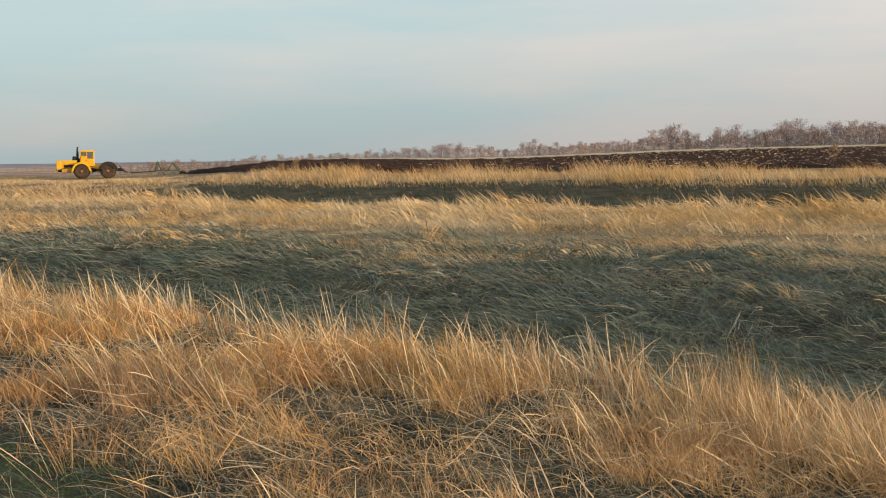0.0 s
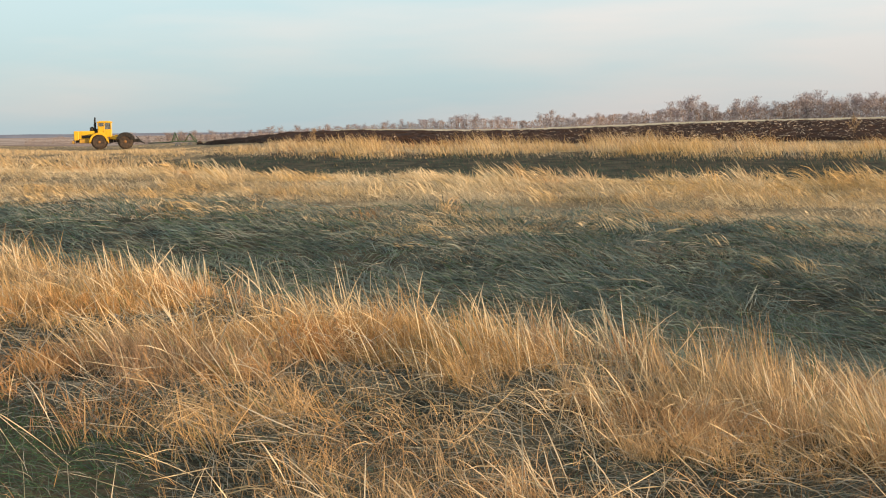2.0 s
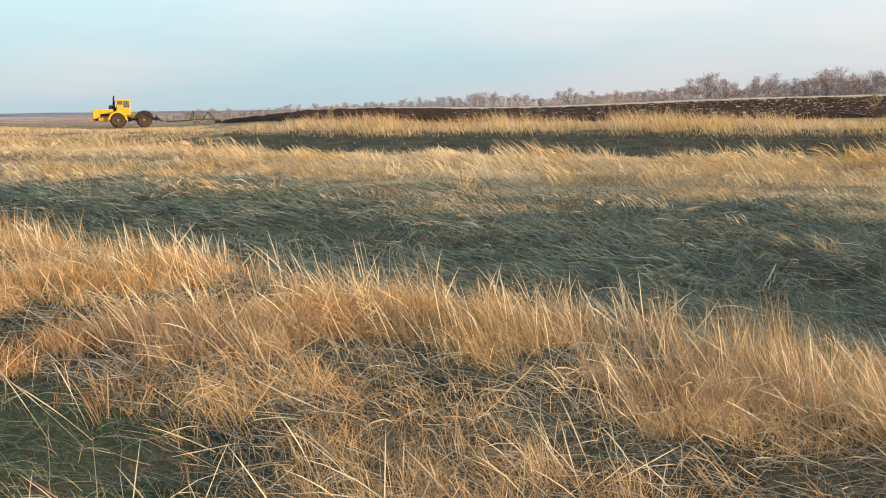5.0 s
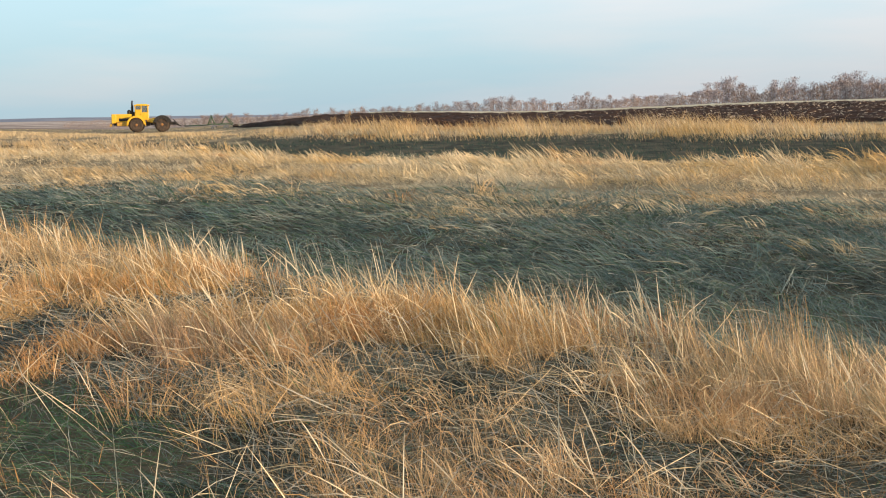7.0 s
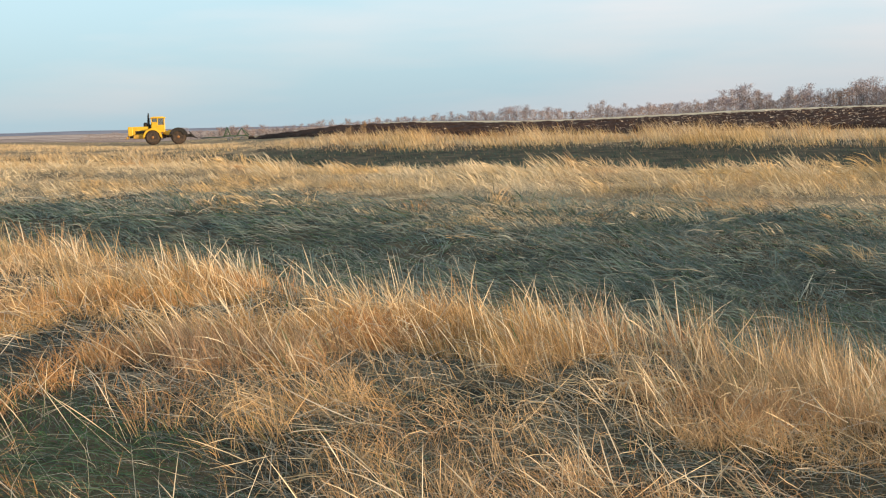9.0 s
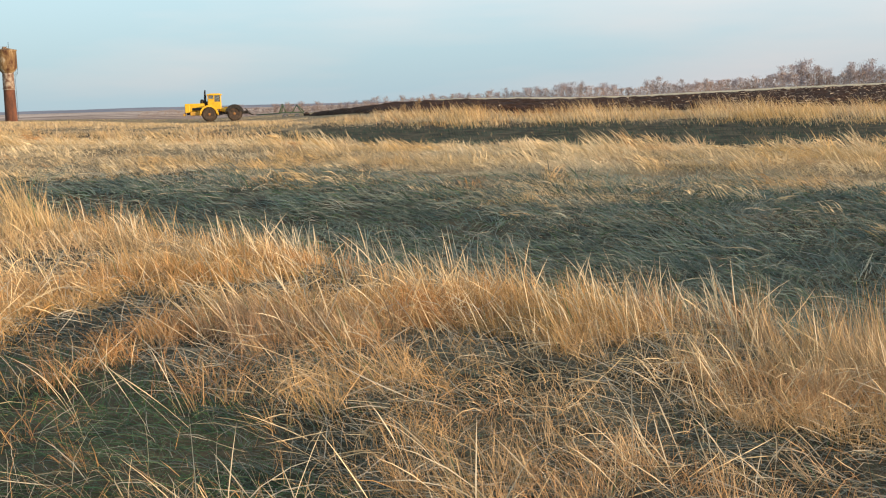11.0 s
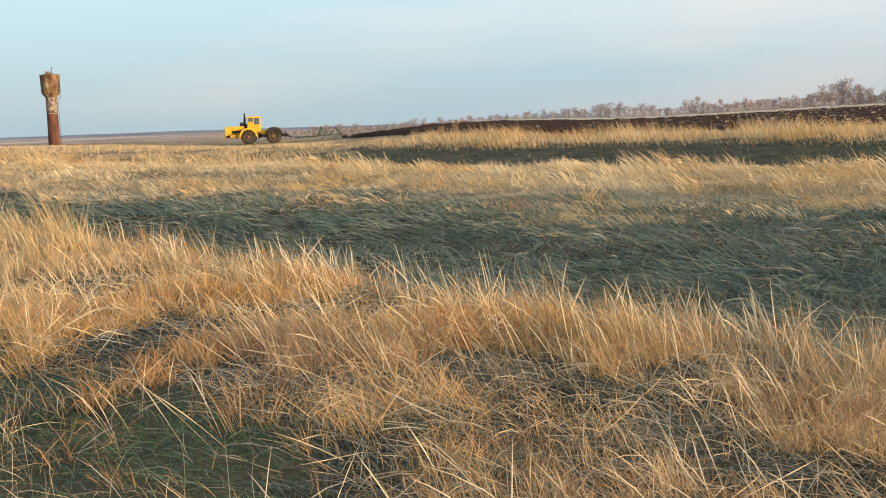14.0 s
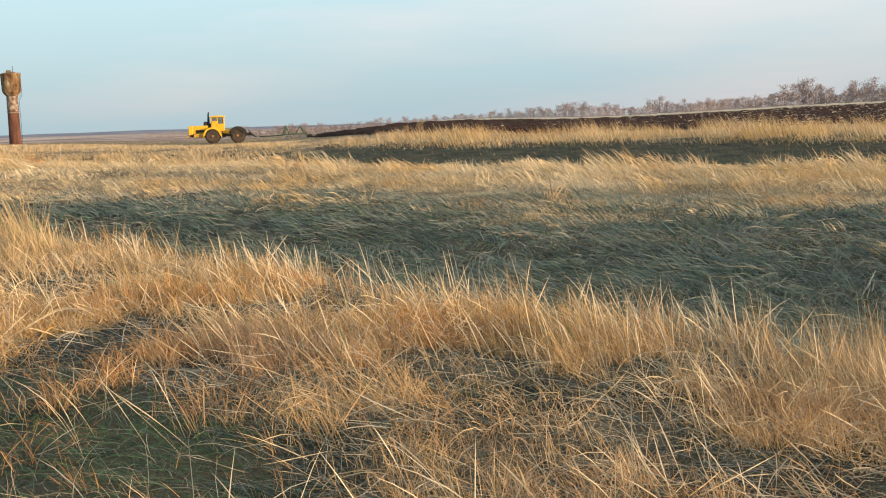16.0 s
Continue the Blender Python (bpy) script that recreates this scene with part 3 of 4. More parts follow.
def quad_mesh(name, corners, tints, mat):
    n, k = corners.shape[0], corners.shape[1]
    me = bpy.data.meshes.new(name)
    me.vertices.add(n * k)
    me.vertices.foreach_set("co", corners.reshape(-1).astype(np.float32))
    me.loops.add(n * k)
    me.loops.foreach_set("vertex_index", np.arange(n * k, dtype=np.int32))
    me.polygons.add(n)
    me.polygons.foreach_set("loop_start", np.arange(0, n * k, k, dtype=np.int32))
    me.update(calc_edges=True)
    at = me.attributes.new("tint", "FLOAT_COLOR", "POINT")
    at.data.foreach_set("color", np.repeat(np.c_[tints, np.ones(n)], k, axis=0).reshape(-1).astype(np.float32))
    me.materials.append(mat)
    return me


def build_tree(seed, height, spread, leafy, bark, slender=1.0):
    """A tapered trunk with limbs, and a crown of many fine twigs, some with last brown leaves."""
    rng = np.random.default_rng(seed)
    root = new("birch_tree")
    root.empty_display_size = 0.5
    bm = bmesh.new()
    lean = rng.normal(0, 0.03, 2)
    pts = [Vector((lean[0] * h * height + 0.12 * math.sin(3 * h + seed), lean[1] * h * height, h * height - (0.6 if h == 0 else 0))) for h in np.linspace(0, 0.95, 6)]
    radius = [0.016 * height * (1 - 0.9 * i / 5) for i in range(6)]
    for i in range(5):
        tube(bm, pts[i], pts[i + 1], radius[i], radius[i + 1], 7, caps=(i in (0, 4)))
    limbs = []
    for i in range(24):
        h = rng.uniform(0.14, 0.93)
        k = min(int(h / 0.19), 4)
        p = pts[k].lerp(pts[k + 1], (h - 0.19 * k) / 0.19)
        a = rng.uniform(0, 2 * math.pi)
        reach = spread * height * (0.35 + 1.3 * h * (1.1 - h) * 1.6) * rng.uniform(0.5, 1.0)
        q = p + Vector((math.cos(a) * reach, math.sin(a) * reach, reach * rng.uniform(0.4, 1.1) * slender))
        q.z = min(q.z, height * 0.98)
        tube(bm, p, q, 0.005 * height * (1.1 - h), 0.0015 * height, 5, caps=False)
        limbs.append((p, q))
    part("trunk", bm, bark, root)
    n = 760
    which = rng.integers(0, len(limbs), n)
    f = rng.uniform(0.15, 1.05, n)
    base = np.array([limbs[w][0].lerp(limbs[w][1], t) for w, t in zip(which, f)]) + rng.normal(0, 0.04 * height, (n, 3)) * (1, 1, 0.8)
    way = rng.normal(size=(n, 3)) * (0.8, 0.8, 0.6) + (0, 0, 0.7)
    way /= np.linalg.norm(way, axis=1, keepdims=True)
    length = rng.uniform(0.035, 0.09, n) * height
    corners = [ribbons(base, way, length, rng.uniform(0.05, 0.10, n), 0.15, rng)]
    grey = np.array((0.29, 0.25, 0.242)) * rng.uniform(0.82, 1.18, (n, 1)) * (1, rng.uniform(0.9, 1.0), rng.uniform(0.85, 1.1))
    tints = [grey]
    if leafy:
        m = int(700 * leafy)
        w = rng.integers(0, n, m)
        b = base[w] + way[w] * length[w][:, None] * rng.uniform(0.2, 1.0, (m, 1)) + rng.normal(0, 0.25, (m, 3))
        d = rng.normal(size=(m, 3))
        d /= np.linalg.norm(d, axis=1, keepdims=True)
        corners.append(ribbons(b, d, rng.uniform(0.15, 0.34, m), rng.uniform(0.06, 0.13, m), 0.3, rng))
        tints.append(np.array((0.32, 0.195, 0.125)) * rng.uniform(0.75, 1.15, (m, 1)))
    crown = new("crown", quad_mesh("crown", np.concatenate(corners), np.concatenate(tints), M_TWIG))
    crown.parent = root
    return root


TREE_H = (-19.0, -15.0, -10.0, -6.7, -2.6, 2.0, 4.8, 8.3, 10.9, 14.8, 20.0, 33.0)
TREE_S = (1250, 1180, 1080, 1000, 900, 800, 700, 600, 540, 480, 440, 400)
# the skyline of the wood: how high its top stands, in degrees, by heading; how leafy it is
SKY_H = (-22, -16.5, -15.4, -14.7, -14.0, -12, -8.5, -4.7, -2.0, 1.2, 3.3, 4.4, 5.9, 7.3, 9.1, 9.7, 10.3, 11.6, 12.2, 12.9, 13.7, 14.3, 16.0, 17.5, 25, 33)
SKY_EL = (-0.1, -0.05, 0.0, 0.06, -0.02, -0.02, 0.15, 0.30, 0.42, 0.60, 0.36, 0.74, 0.47, 0.70, 0.56, 0.95, 1.25, 1.15, 0.68, 1.0, 1.25, 0.9, 1.36, 1.26, 1.3, 1.3)
LEAF_H = (-22, -9, -4, 2, 4, 5.5, 8, 9.3, 10.7, 11.2, 12.0, 12.5, 14.2, 15.0, 16.2, 17, 22, 33)
LEAF_F = (0.3, 0.5, 0.4, 0.25, 0.8, 0.5, 0.6, 0.1, 0.15, 0.9, 0.9, 0.2, 0.1, 0.8, 0.5, 0.2, 0.4, 0.4)


def skyline(h, s):
    """The height over the eye's level datum of the wood's top at that heading and distance."""
    return EYE + s * math.tan(radians(float(np.interp(h, SKY_H, SKY_EL))))


def plant_woods():
    rng = np.random.default_rng(11)
    kinds = [build_tree(s, 14.0, sp, lf, bk, sl) for s, sp, lf, bk, sl in
             ((1, 0.24, 0.0, M_BARK, 1.2), (2, 0.28, 0.0, M_BARK, 1.0), (3, 0.22, 0.12, M_BARK, 1.4), (4, 0.30, 0.9, M_BARK_DARK, 0.9), (5, 0.27, 1.0, M_BARK, 1.0), (6, 0.3, 0.45, M_BARK_DARK, 0.8))]
    used = set()
    for i in range(296):
        h = -16.0 + 48.5 * ((i + rng.random()) / 296) ** 0.95
        s = np.interp(h, TREE_H, TREE_S) + rng.uniform(-15, 45)
        x, y = s * math.sin(radians(h)), s * math.cos(radians(h))
        z = float(land(x, y))
        leafy = rng.random() < np.interp(h, LEAF_H, LEAF_F)
        pick = kinds[rng.integers(0, 3) + (3 if leafy else 0)]
        k = max(0.3, (skyline(h, s) - z) / 14.0 * rng.uniform(0.66, 1.08))
        m = pose(x, y, z, 0, 0, rng.uniform(0, 360))
        ob = copy_thing(pick, m) if pick in used else pick
        used.add(pick)
        ob.matrix_basis = m @ Matrix.Diagonal((k, k, k, 1))
        tagged(ob, "birch with thin brown autumn leaves at the field's edge" if leafy else "bare grey birch at the field's edge", "tree", "trees along the field")


def plant_undergrowth():
    """Bare brown brush under and between the trees."""
    rng = np.random.default_rng(21)
    n = 50000
    h = rng.uniform(-20, 32, n)
    s = np.interp(h, TREE_H, TREE_S) + rng.uniform(-10, 60, n)
    x, y = s * np.sin(np.radians(h)), s * np.cos(np.radians(h))
    ground_z = land(x, y)
    top = EYE + s * np.tan(np.radians(np.interp(h, SKY_H, SKY_EL))) - ground_z
    tall = top * (0.52 + 0.32 * field_noise(h * 10, 0 * h, 6.0, 12) + 0.15 * field_noise(h * 10, 0 * h, 1.7, 14)) + 1.0
    base = np.stack([x, y, ground_z + rng.uniform(0, 0.9, n) * tall - 0.3], 1)
    way = rng.normal(size=(n, 3)) * (0.5, 0.5, 0.3) + (0, 0, 1)
    way /= np.linalg.norm(way, axis=1, keepdims=True)
    corners = ribbons(base, way, rng.uniform(0.6, 1.8, n), rng.uniform(0.09, 0.19, n), 0.1, rng)
    warm = field_noise(h * 10, 0 * h, 9.0, 13)[:, None]
    tint = (np.array((0.26, 0.22, 0.205)) * (1 - warm) + np.array((0.33, 0.215, 0.155)) * warm) * rng.uniform(0.85, 1.12, (n, 1))
    ob = new("undergrowth", quad_mesh("undergrowth", corners, tint, M_TWIG))
    tagged(ob, "bare brown brush under the birches", "brush", kind="stuff")


plant_woods()
plant_undergrowth()


# ---------------------------------------------------------------- grass
GOLD, PALE, RUSSET = np.array((0.64, 0.42, 0.175)), np.array((0.78, 0.62, 0.40)), np.array((0.50, 0.255, 0.105))
# the sage tone is grey-green grass, darkened to hold some of the ditch's shade
GREY, GREEN, SHADED_SAGE = np.array((0.36, 0.345, 0.305)), np.array((0.042, 0.100, 0.042)), np.array((0.125, 0.185, 0.165))
STEM, PLUME, BLADE = (0.85, 0.95, 1.0, 0.85, 0.6), (0.7, 0.65, 0.7, 1.9, 1.5), (1.0, 0.9, 0.75, 0.55, 0.4)


def strand_mesh(name, x, y, length, way, rise, fall, wide, tint, rng, segments=2, lift=0.0, shape=BLADE, curl=0.0):
    """Arching ribbons that taper to a point. way: the compass angle they bend to; curl: how far that angle swings along the strand;
    rise and fall: their slope at root and tip, in radians."""
    n = len(x)
    p = np.stack([x, y, land(x, y) + lift - 0.015], 1)
    roll = rng.uniform(0, 2 * np.pi, n)
    rows = []
    for k in range(segments + 1):
        f = k / segments
        a = rise + (fall - rise) * max(f - 0.5 / segments, 0)
        w = way + curl * f
        flat = np.stack([np.cos(w), np.sin(w)], 1)
        if k:
            p = p + np.c_[flat * np.cos(a)[:, None], np.sin(a)] * (length / segments)[:, None]
        if k < segments:
            level = np.c_[-flat[:, 1], flat[:, 0], np.zeros(n)]
            up = np.c_[-flat * np.sin(a)[:, None], np.cos(a)]
            side = (level * np.cos(roll)[:, None] + up * np.sin(roll)[:, None]) * (wide * 0.5 * shape[min(int(f * 5), 4)])[:, None]
            rows += [p - side, p + side]
        else:
            rows.append(p)
    co = np.stack(rows, 1)
    m = 2 * segments + 1
    quads = [(2 * k, 2 * k + 1, 2 * k + 3, 2 * k + 2) for k in range(segments - 1)]
    order = np.array([i for q in quads for i in q] + [m - 3, m - 2, m - 1])
    starts = np.array([4 * k for k in range(segments)])
    per = len(order)
    me = bpy.data.meshes.new(name)
    me.vertices.add(n * m)
    me.vertices.foreach_set("co", co.reshape(-1).astype(np.float32))
    me.loops.add(n * per)
    me.loops.foreach_set("vertex_index", ((np.arange(n) * m)[:, None] + order).reshape(-1).astype(np.int32))
    me.polygons.add(n * segments)
    me.polygons.foreach_set("loop_start", ((np.arange(n) * per)[:, None] + starts).reshape(-1).astype(np.int32))
    me.update(calc_edges=True)
    at = me.attributes.new("tint", "FLOAT_COLOR", "POINT")
    at.data.foreach_set("color", np.repeat(np.c_[tint, np.ones(n)], m, axis=0).reshape(-1).astype(np.float32))
    me.materials.append(M_GRASS)
    return me


def stuff(name, label, category, *args, **more):
    return tagged(new(name, strand_mesh(name, *args, **more)), label, category, kind="stuff")


def scatter(n, near, far, rng, wide=(-33.5, 25.0), around=0.05):
    """Places on the ground between two distances, thinning outwards; a few all round."""
    s = near * (far / near) ** rng.random(n)
    h = np.radians(rng.uniform(*wide, n))
    ring = rng.random(n) < around
    h[ring] = rng.uniform(0, 2 * np.pi, ring.sum())
    return s * np.sin(h), s * np.cos(h), s


def mix(a, b, f):
    a, b = (np.repeat(q[None], len(f), 0) if q.ndim == 1 else q for q in (a, b))
    return a * (1 - f)[:, None] + b * f[:, None]


def wind(x, y, swing=1.0):
    """The way the stems are blown over, in swathes."""
    return np.radians(190.0 + swing * (110.0 * (field_noise(x, y, 3.1, 31) - 0.5) + 110.0 * (field_noise(x, y, 1.0, 32) - 0.5)))


def straw_tint(x, y, rng, pale=0.0, grey=0.6):
    n = len(x)
    t = mix(GOLD, PALE, smooth(0.35 - pale, 0.8 - pale, 0.6 * field_noise(x, y, 2.0, 41) + 0.4 * rng.random(n)))
    t = mix(t, RUSSET, smooth(0.54 + 0.5 * pale, 0.9 + 0.5 * pale, 0.65 * field_noise(x, y, 1.1, 42) + 0.35 * rng.random(n)))
    return mix(t, GREY, smooth(0.60, 0.8, 0.7 * field_noise(x, y, 1.6, 43) + 0.3 * rng.random(n)) * grey)


def tufts(count, each, near, far, rng, keep, radius=0.05, wide=(-33.5, 25.0), around=0.05):
    """Blades gathered in tufts: place, distance, the tuft's number, and each blade's way out of the tuft's middle."""
    cx, cy, cs = scatter(count, near, far, rng, wide, around)
    ok = keep(cx, cy)
    cx, cy, cs = cx[ok], cy[ok], cs[ok]
    which = np.repeat(np.arange(len(cx)), each)
    n = len(which)
    grow = radius * (1 + cs[which] / 14.0)
    off = rng.normal(0, 1, (n, 2)) * grow[:, None]
    out = np.arctan2(off[:, 1], off[:, 0])
    x, y = cx[which] + off[:, 0], cy[which] + off[:, 1]
    return x, y, np.hypot(x, y), which, out, cx, cy


def turn_towards(a, b, f):
    """Between two compass angles."""
    return np.arctan2((1 - f) * np.sin(a) + f * np.sin(b), (1 - f) * np.cos(a) + f * np.cos(b))


# flattened hollows between the tufts: middle and half widths
HOLLOWS = ((-0.6, 7.6, 0.6, 1.2), (0.52, 6.2, 0.5, 0.8), (1.05, 5.5, 0.55, 0.8), (1.75, 5.3, 0.5, 1.0), (-3.4, 8.5, 0.6, 1.5), (-2.45, 7.1, 0.34, 0.8), (0.3, 4.7, 0.36, 0.5), (-1.25, 5.2, 0.22, 0.4))


def verge(x, y):
    v, u = across(x, y)
    hollow = 0.9 * smooth(0.495, 0.60, 0.7 * field_noise(x, y, 1.6, 46) + 0.3 * field_noise(x, y, 0.6, 76))
    for hx, hy, rx, ry in HOLLOWS:
        d = np.sqrt(((x - hx) / rx) ** 2 + ((y - hy) / ry) ** 2) + 0.9 * (field_noise(x, y, 0.35, 77) - 0.5)
        hollow = np.maximum(hollow, smooth(1.3, 0.75, d))
    green_side = smooth(-0.45, 0.45, 4.3 - 0.885 * x - y + 0.9 * (field_noise(x, y, 0.7, 47) - 0.5)) * smooth(0.4, -0.6, x)
    return v, hollow, green_side


def rank(x):
    """How much taller the grass stands towards the western end of the verge."""
    return 0.55 * smooth(-3.8, -6.2, x) + 1.1 * smooth(-6.4, -8.4, x)


def verge_fuzz():
    """A dense low tangle of fine dry leaves round the feet of the sheaves."""
    rng = np.random.default_rng(57)
    x, y, s = scatter(270000, 3.3, 27.0, rng)
    v, hollow, green_side = verge(x, y)
    keep = (v < 9.5) & (rng.random(len(x)) < (1 - 0.95 * hollow) * (1 - 0.98 * green_side) * (0.35 + 0.9 * field_noise(x, y, 0.5, 91)))
    x, y, s, v = x[keep], y[keep], s[keep], v[keep]
    n = len(x)
    clump = field_noise(x, y, 0.45, 92)
    length = rng.uniform(0.09, 0.26, n) * (0.7 + 0.7 * clump) * (1 + 0.7 * rank(x))
    way = wind(x, y) + rng.normal(0, 1.8, n)
    rise = rng.uniform(0.7, 1.55, n)
    fall = rise - rng.uniform(0.1, 1.6, n)
    tint = mix(straw_tint(x, y, rng), RUSSET, 0.55 * smooth(0.35, 0.75, field_noise(x, y, 0.8, 93))) * rng.uniform(0.6, 1.05, (n, 1)) * (1.06, 0.96, 0.88)
    tint = mix(tint, PALE * 0.85, 0.5 * np.clip(rank(x), 0, 1))
    wide = np.maximum(0.0026, s * 0.00045) * rng.uniform(0.6, 1.4, n)
    stuff("dry_leaf_tangle", "fine tangle of orange dry leaves between the tufts", "grass", x, y, length, way, rise, fall, wide, tint, rng, 2,
          0.10 * rng.random(n) ** 2 * (0.4 + clump), curl=rng.normal(0, 0.7, n))


def verge_sheaves():
    """Sheaves of long thin stems that spring from one root and arch over with the wind, up to the edge of the first ditch."""
    rng = np.random.default_rng(51)

    def keep(x, y):
        v, hollow, green_side = verge(x, y)
        return (v < 9.3) & (rng.random(len(x)) < (1 - 0.97 * hollow) * (1 - 0.985 * green_side) * (0.25 + 0.9 * smooth(0.3, 0.7, field_noise(x, y, 0.9, 94))))
    x, y, s, which, out, cx, cy = tufts(9400, 26, 4.1, 28.0, rng, keep, 0.032)
    n, k = len(x), len(cx)
    v = across(cx, cy)[0]
    brink = smooth(7.6, 8.8, v)
    size = rng.uniform(0.55, 1.15, k) * (0.7 + 0.55 * field_noise(cx, cy, 1.2, 44)) * (1 + 0.75 * rank(cx)) * (0.74 + 0.40 * brink)
    length = 0.44 * size[which] * rng.uniform(0.35, 1.12, n)
    lean = np.radians(183.0) + 0.55 * (wind(cx, cy) - np.radians(190.0)) + rng.normal(0, 0.95, k)
    way = turn_towards(lean[which], out, rng.uniform(0.0, 0.6, n)) + rng.normal(0, 0.35, n)
    flop = np.clip(0.18 + 0.62 * field_noise(cx, cy, 1.4, 70) + rng.normal(0, 0.22, k) - 0.25 * brink, 0.05, 1.2)[which]
    rise = 1.52 - 0.75 * flop * rng.uniform(0.2, 1.0, n) - 0.12 * rng.random(n)
    fall = rise - 0.15 - 1.1 * flop * rng.uniform(0.1, 1.0, n) ** 1.5
    tint = straw_tint(cx, cy, rng)[which] * (0.50 + 0.50 * rng.random((n, 1))) * (1.05, 0.96, 0.91)
    tint = mix(tint, PALE * (0.86, 0.84, 0.74), 0.55 * np.clip(rank(x), 0, 1))
    tint = mix(tint, GREEN * 1.6, (rng.random(n) < 0.04).astype(float))
    wide = np.maximum(0.0030, s * 0.00046) * (0.55 + 1.1 * rng.random(n) ** 3)
    stuff("tall_dry_grass", "tall golden dry grass sheaves blown over by wind", "grass", x, y, length, way, rise, fall, wide, tint, rng, 3,
          shape=STEM, curl=rng.normal(0, 0.18, n))


def verge_straws():
    """Broad pale straws, single and bent, that lie criss-cross over the tufts."""
    rng = np.random.default_rng(59)
    x, y, s = scatter(30000, 3.6, 20.0, rng)
    v, hollow, green_side = verge(x, y)
    keep = (v < 9.6) & (rng.random(len(x)) < (1 - 0.85 * green_side) * (1 - 0.6 * hollow) * (0.25 + 0.9 * field_noise(x, y, 0.8, 95)))
    x, y, s, hollow, green_side = (q[keep] for q in (x, y, s, hollow, green_side))
    n = len(x)
    length = rng.uniform(0.16, 0.5, n)
    way = wind(x, y) + rng.normal(0, 1.5, n)
    rise = rng.uniform(0.1, 1.1, n) * (1 - 0.5 * hollow)
    fall = rise - 1.2 * rng.random(n) ** 2
    tint = mix(mix(PALE, GOLD, rng.random(n) * 0.5), GREY * 1.2, (rng.random(n) < 0.25 + 0.4 * np.maximum(hollow, green_side)) * 0.8)
    wide = np.maximum(0.0042, s * 0.0006) * (0.5 + 1.0 * rng.random(n) ** 2)
    stuff("fallen_straw", "fallen pale straw lying criss-cross on the verge", "straw", x, y, length, way, rise, fall, wide, tint, rng, 3,
          0.16 * rng.random(n) ** 1.5 * (1 - 0.8 * hollow) * (1 - 0.8 * green_side), shape=STEM, curl=rng.normal(0, 0.6, n))


def verge_mat():
    """Long flattened leaves combed in swirls: grey in the hollows, straw-coloured under the tufts."""
    rng = np.random.default_rng(60)
    x, y, s = scatter(72000, 1.8, 18.0, rng)
    v, hollow, green_side = verge(x, y)
    keep = (v < 9.6) & (rng.random(len(x)) < 0.35 + 0.8 * hollow + 0.15 * green_side)
    x, y, s, hollow, green_side = (q[keep] for q in (x, y, s, hollow, green_side))
    n = len(x)
    length = rng.uniform(0.14, 0.42, n)
    way = wind(x, y, 1.7) + rng.normal(0, 0.5, n)
    rise = rng.uniform(0.1, 0.75, n)
    fall = -rng.uniform(0.05, 0.6, n)
    grey = np.clip(1.1 * hollow + 0.9 * green_side + rng.normal(0, 0.22, n), 0, 1)
    tint = mix(straw_tint(x, y, rng) * 0.65, mix(SHADED_SAGE, GREY, rng.random(n) ** 2) * rng.uniform(0.4, 0.85, (n, 1)), grey)
    tint = mix(tint, GREEN * rng.uniform(0.7, 1.3, (n, 1)), (rng.random(n) < 0.7 * green_side).astype(float))
    wide = np.maximum(0.0034, s * 0.00052) * rng.uniform(0.6, 1.5, n)
    stuff("flattened_verge_grass", "flattened grey grass lying in hollows of the verge", "grass", x, y, length, way, rise, fall, wide, tint, rng, 3,
          curl=rng.normal(0, 0.8, n))


def verge_undergrass():
    """Short green blades under the straw, thickest on the trodden side."""
    rng = np.random.default_rng(52)
    x, y, s = scatter(90000, 1.6, 14.0, rng)
    v, hollow, green_side = verge(x, y)
    keep = (v < 9.2) & (rng.random(len(x)) < 0.25 + green_side + 0.25 * hollow)
    x, y, s, v, hollow, green_side = (q[keep] for q in (x, y, s, v, hollow, green_side))
    n = len(x)
    length = rng.uniform(0.04, 0.12, n) * (1 + 0.35 * green_side)
    rise = rng.uniform(0.3, 1.4, n)
    lush = np.clip(smooth(0.4, 0.7, field_noise(x, y, 0.9, 48)) * 0.8 + 0.3 * green_side + rng.normal(0, 0.2, n), 0, 1)
    # grey tones dimmed here, painting in the shade under the straw
    tint = mix(mix(SHADED_SAGE * 0.6, GREEN * (1.2, 1.4, 0.95), lush), GREY * 0.65, (rng.random(n) < 0.16).astype(float))
    tint = mix(tint, GOLD * 0.9, (rng.random(n) < 0.10 * (1 - hollow) * (1 - 0.7 * green_side)).astype(float))
    wide = np.maximum(0.0028, s * 0.00045) * rng.uniform(0.7, 1.5, n)
    stuff("green_undergrass", "short green grass under the dry straw", "grass", x, y, length, rng.uniform(0, 6.28, n), rise, rise - rng.uniform(0.2, 1.6, n), wide, tint, rng, 2,
          curl=rng.normal(0, 0.6, n))


def verge_beyond():
    """The same dry grass, thinner, on the ground that stretches out on either side and behind."""
    rng = np.random.default_rng(68)
    s = 2.6 * (22.0 / 2.6) ** rng.random(26000)
    h = np.radians(rng.uniform(24.0, 327.0, len(s)))
    x, y = s * np.sin(h), s * np.cos(h)
    n = len(x)
    rise = rng.uniform(0.5, 1.5, n)
    tint = straw_tint(x, y, rng) * rng.uniform(0.6, 1.05, (n, 1))
    stuff("verge_grass", "dry golden grass on the open verge", "grass", x, y, rng.uniform(0.12, 0.32, n), wind(x, y) + rng.normal(0, 1.2, n),
          rise, rise - rng.uniform(0.2, 1.4, n), np.maximum(0.005, s * 0.0012), tint, rng, 2, curl=rng.normal(0, 0.4, n))


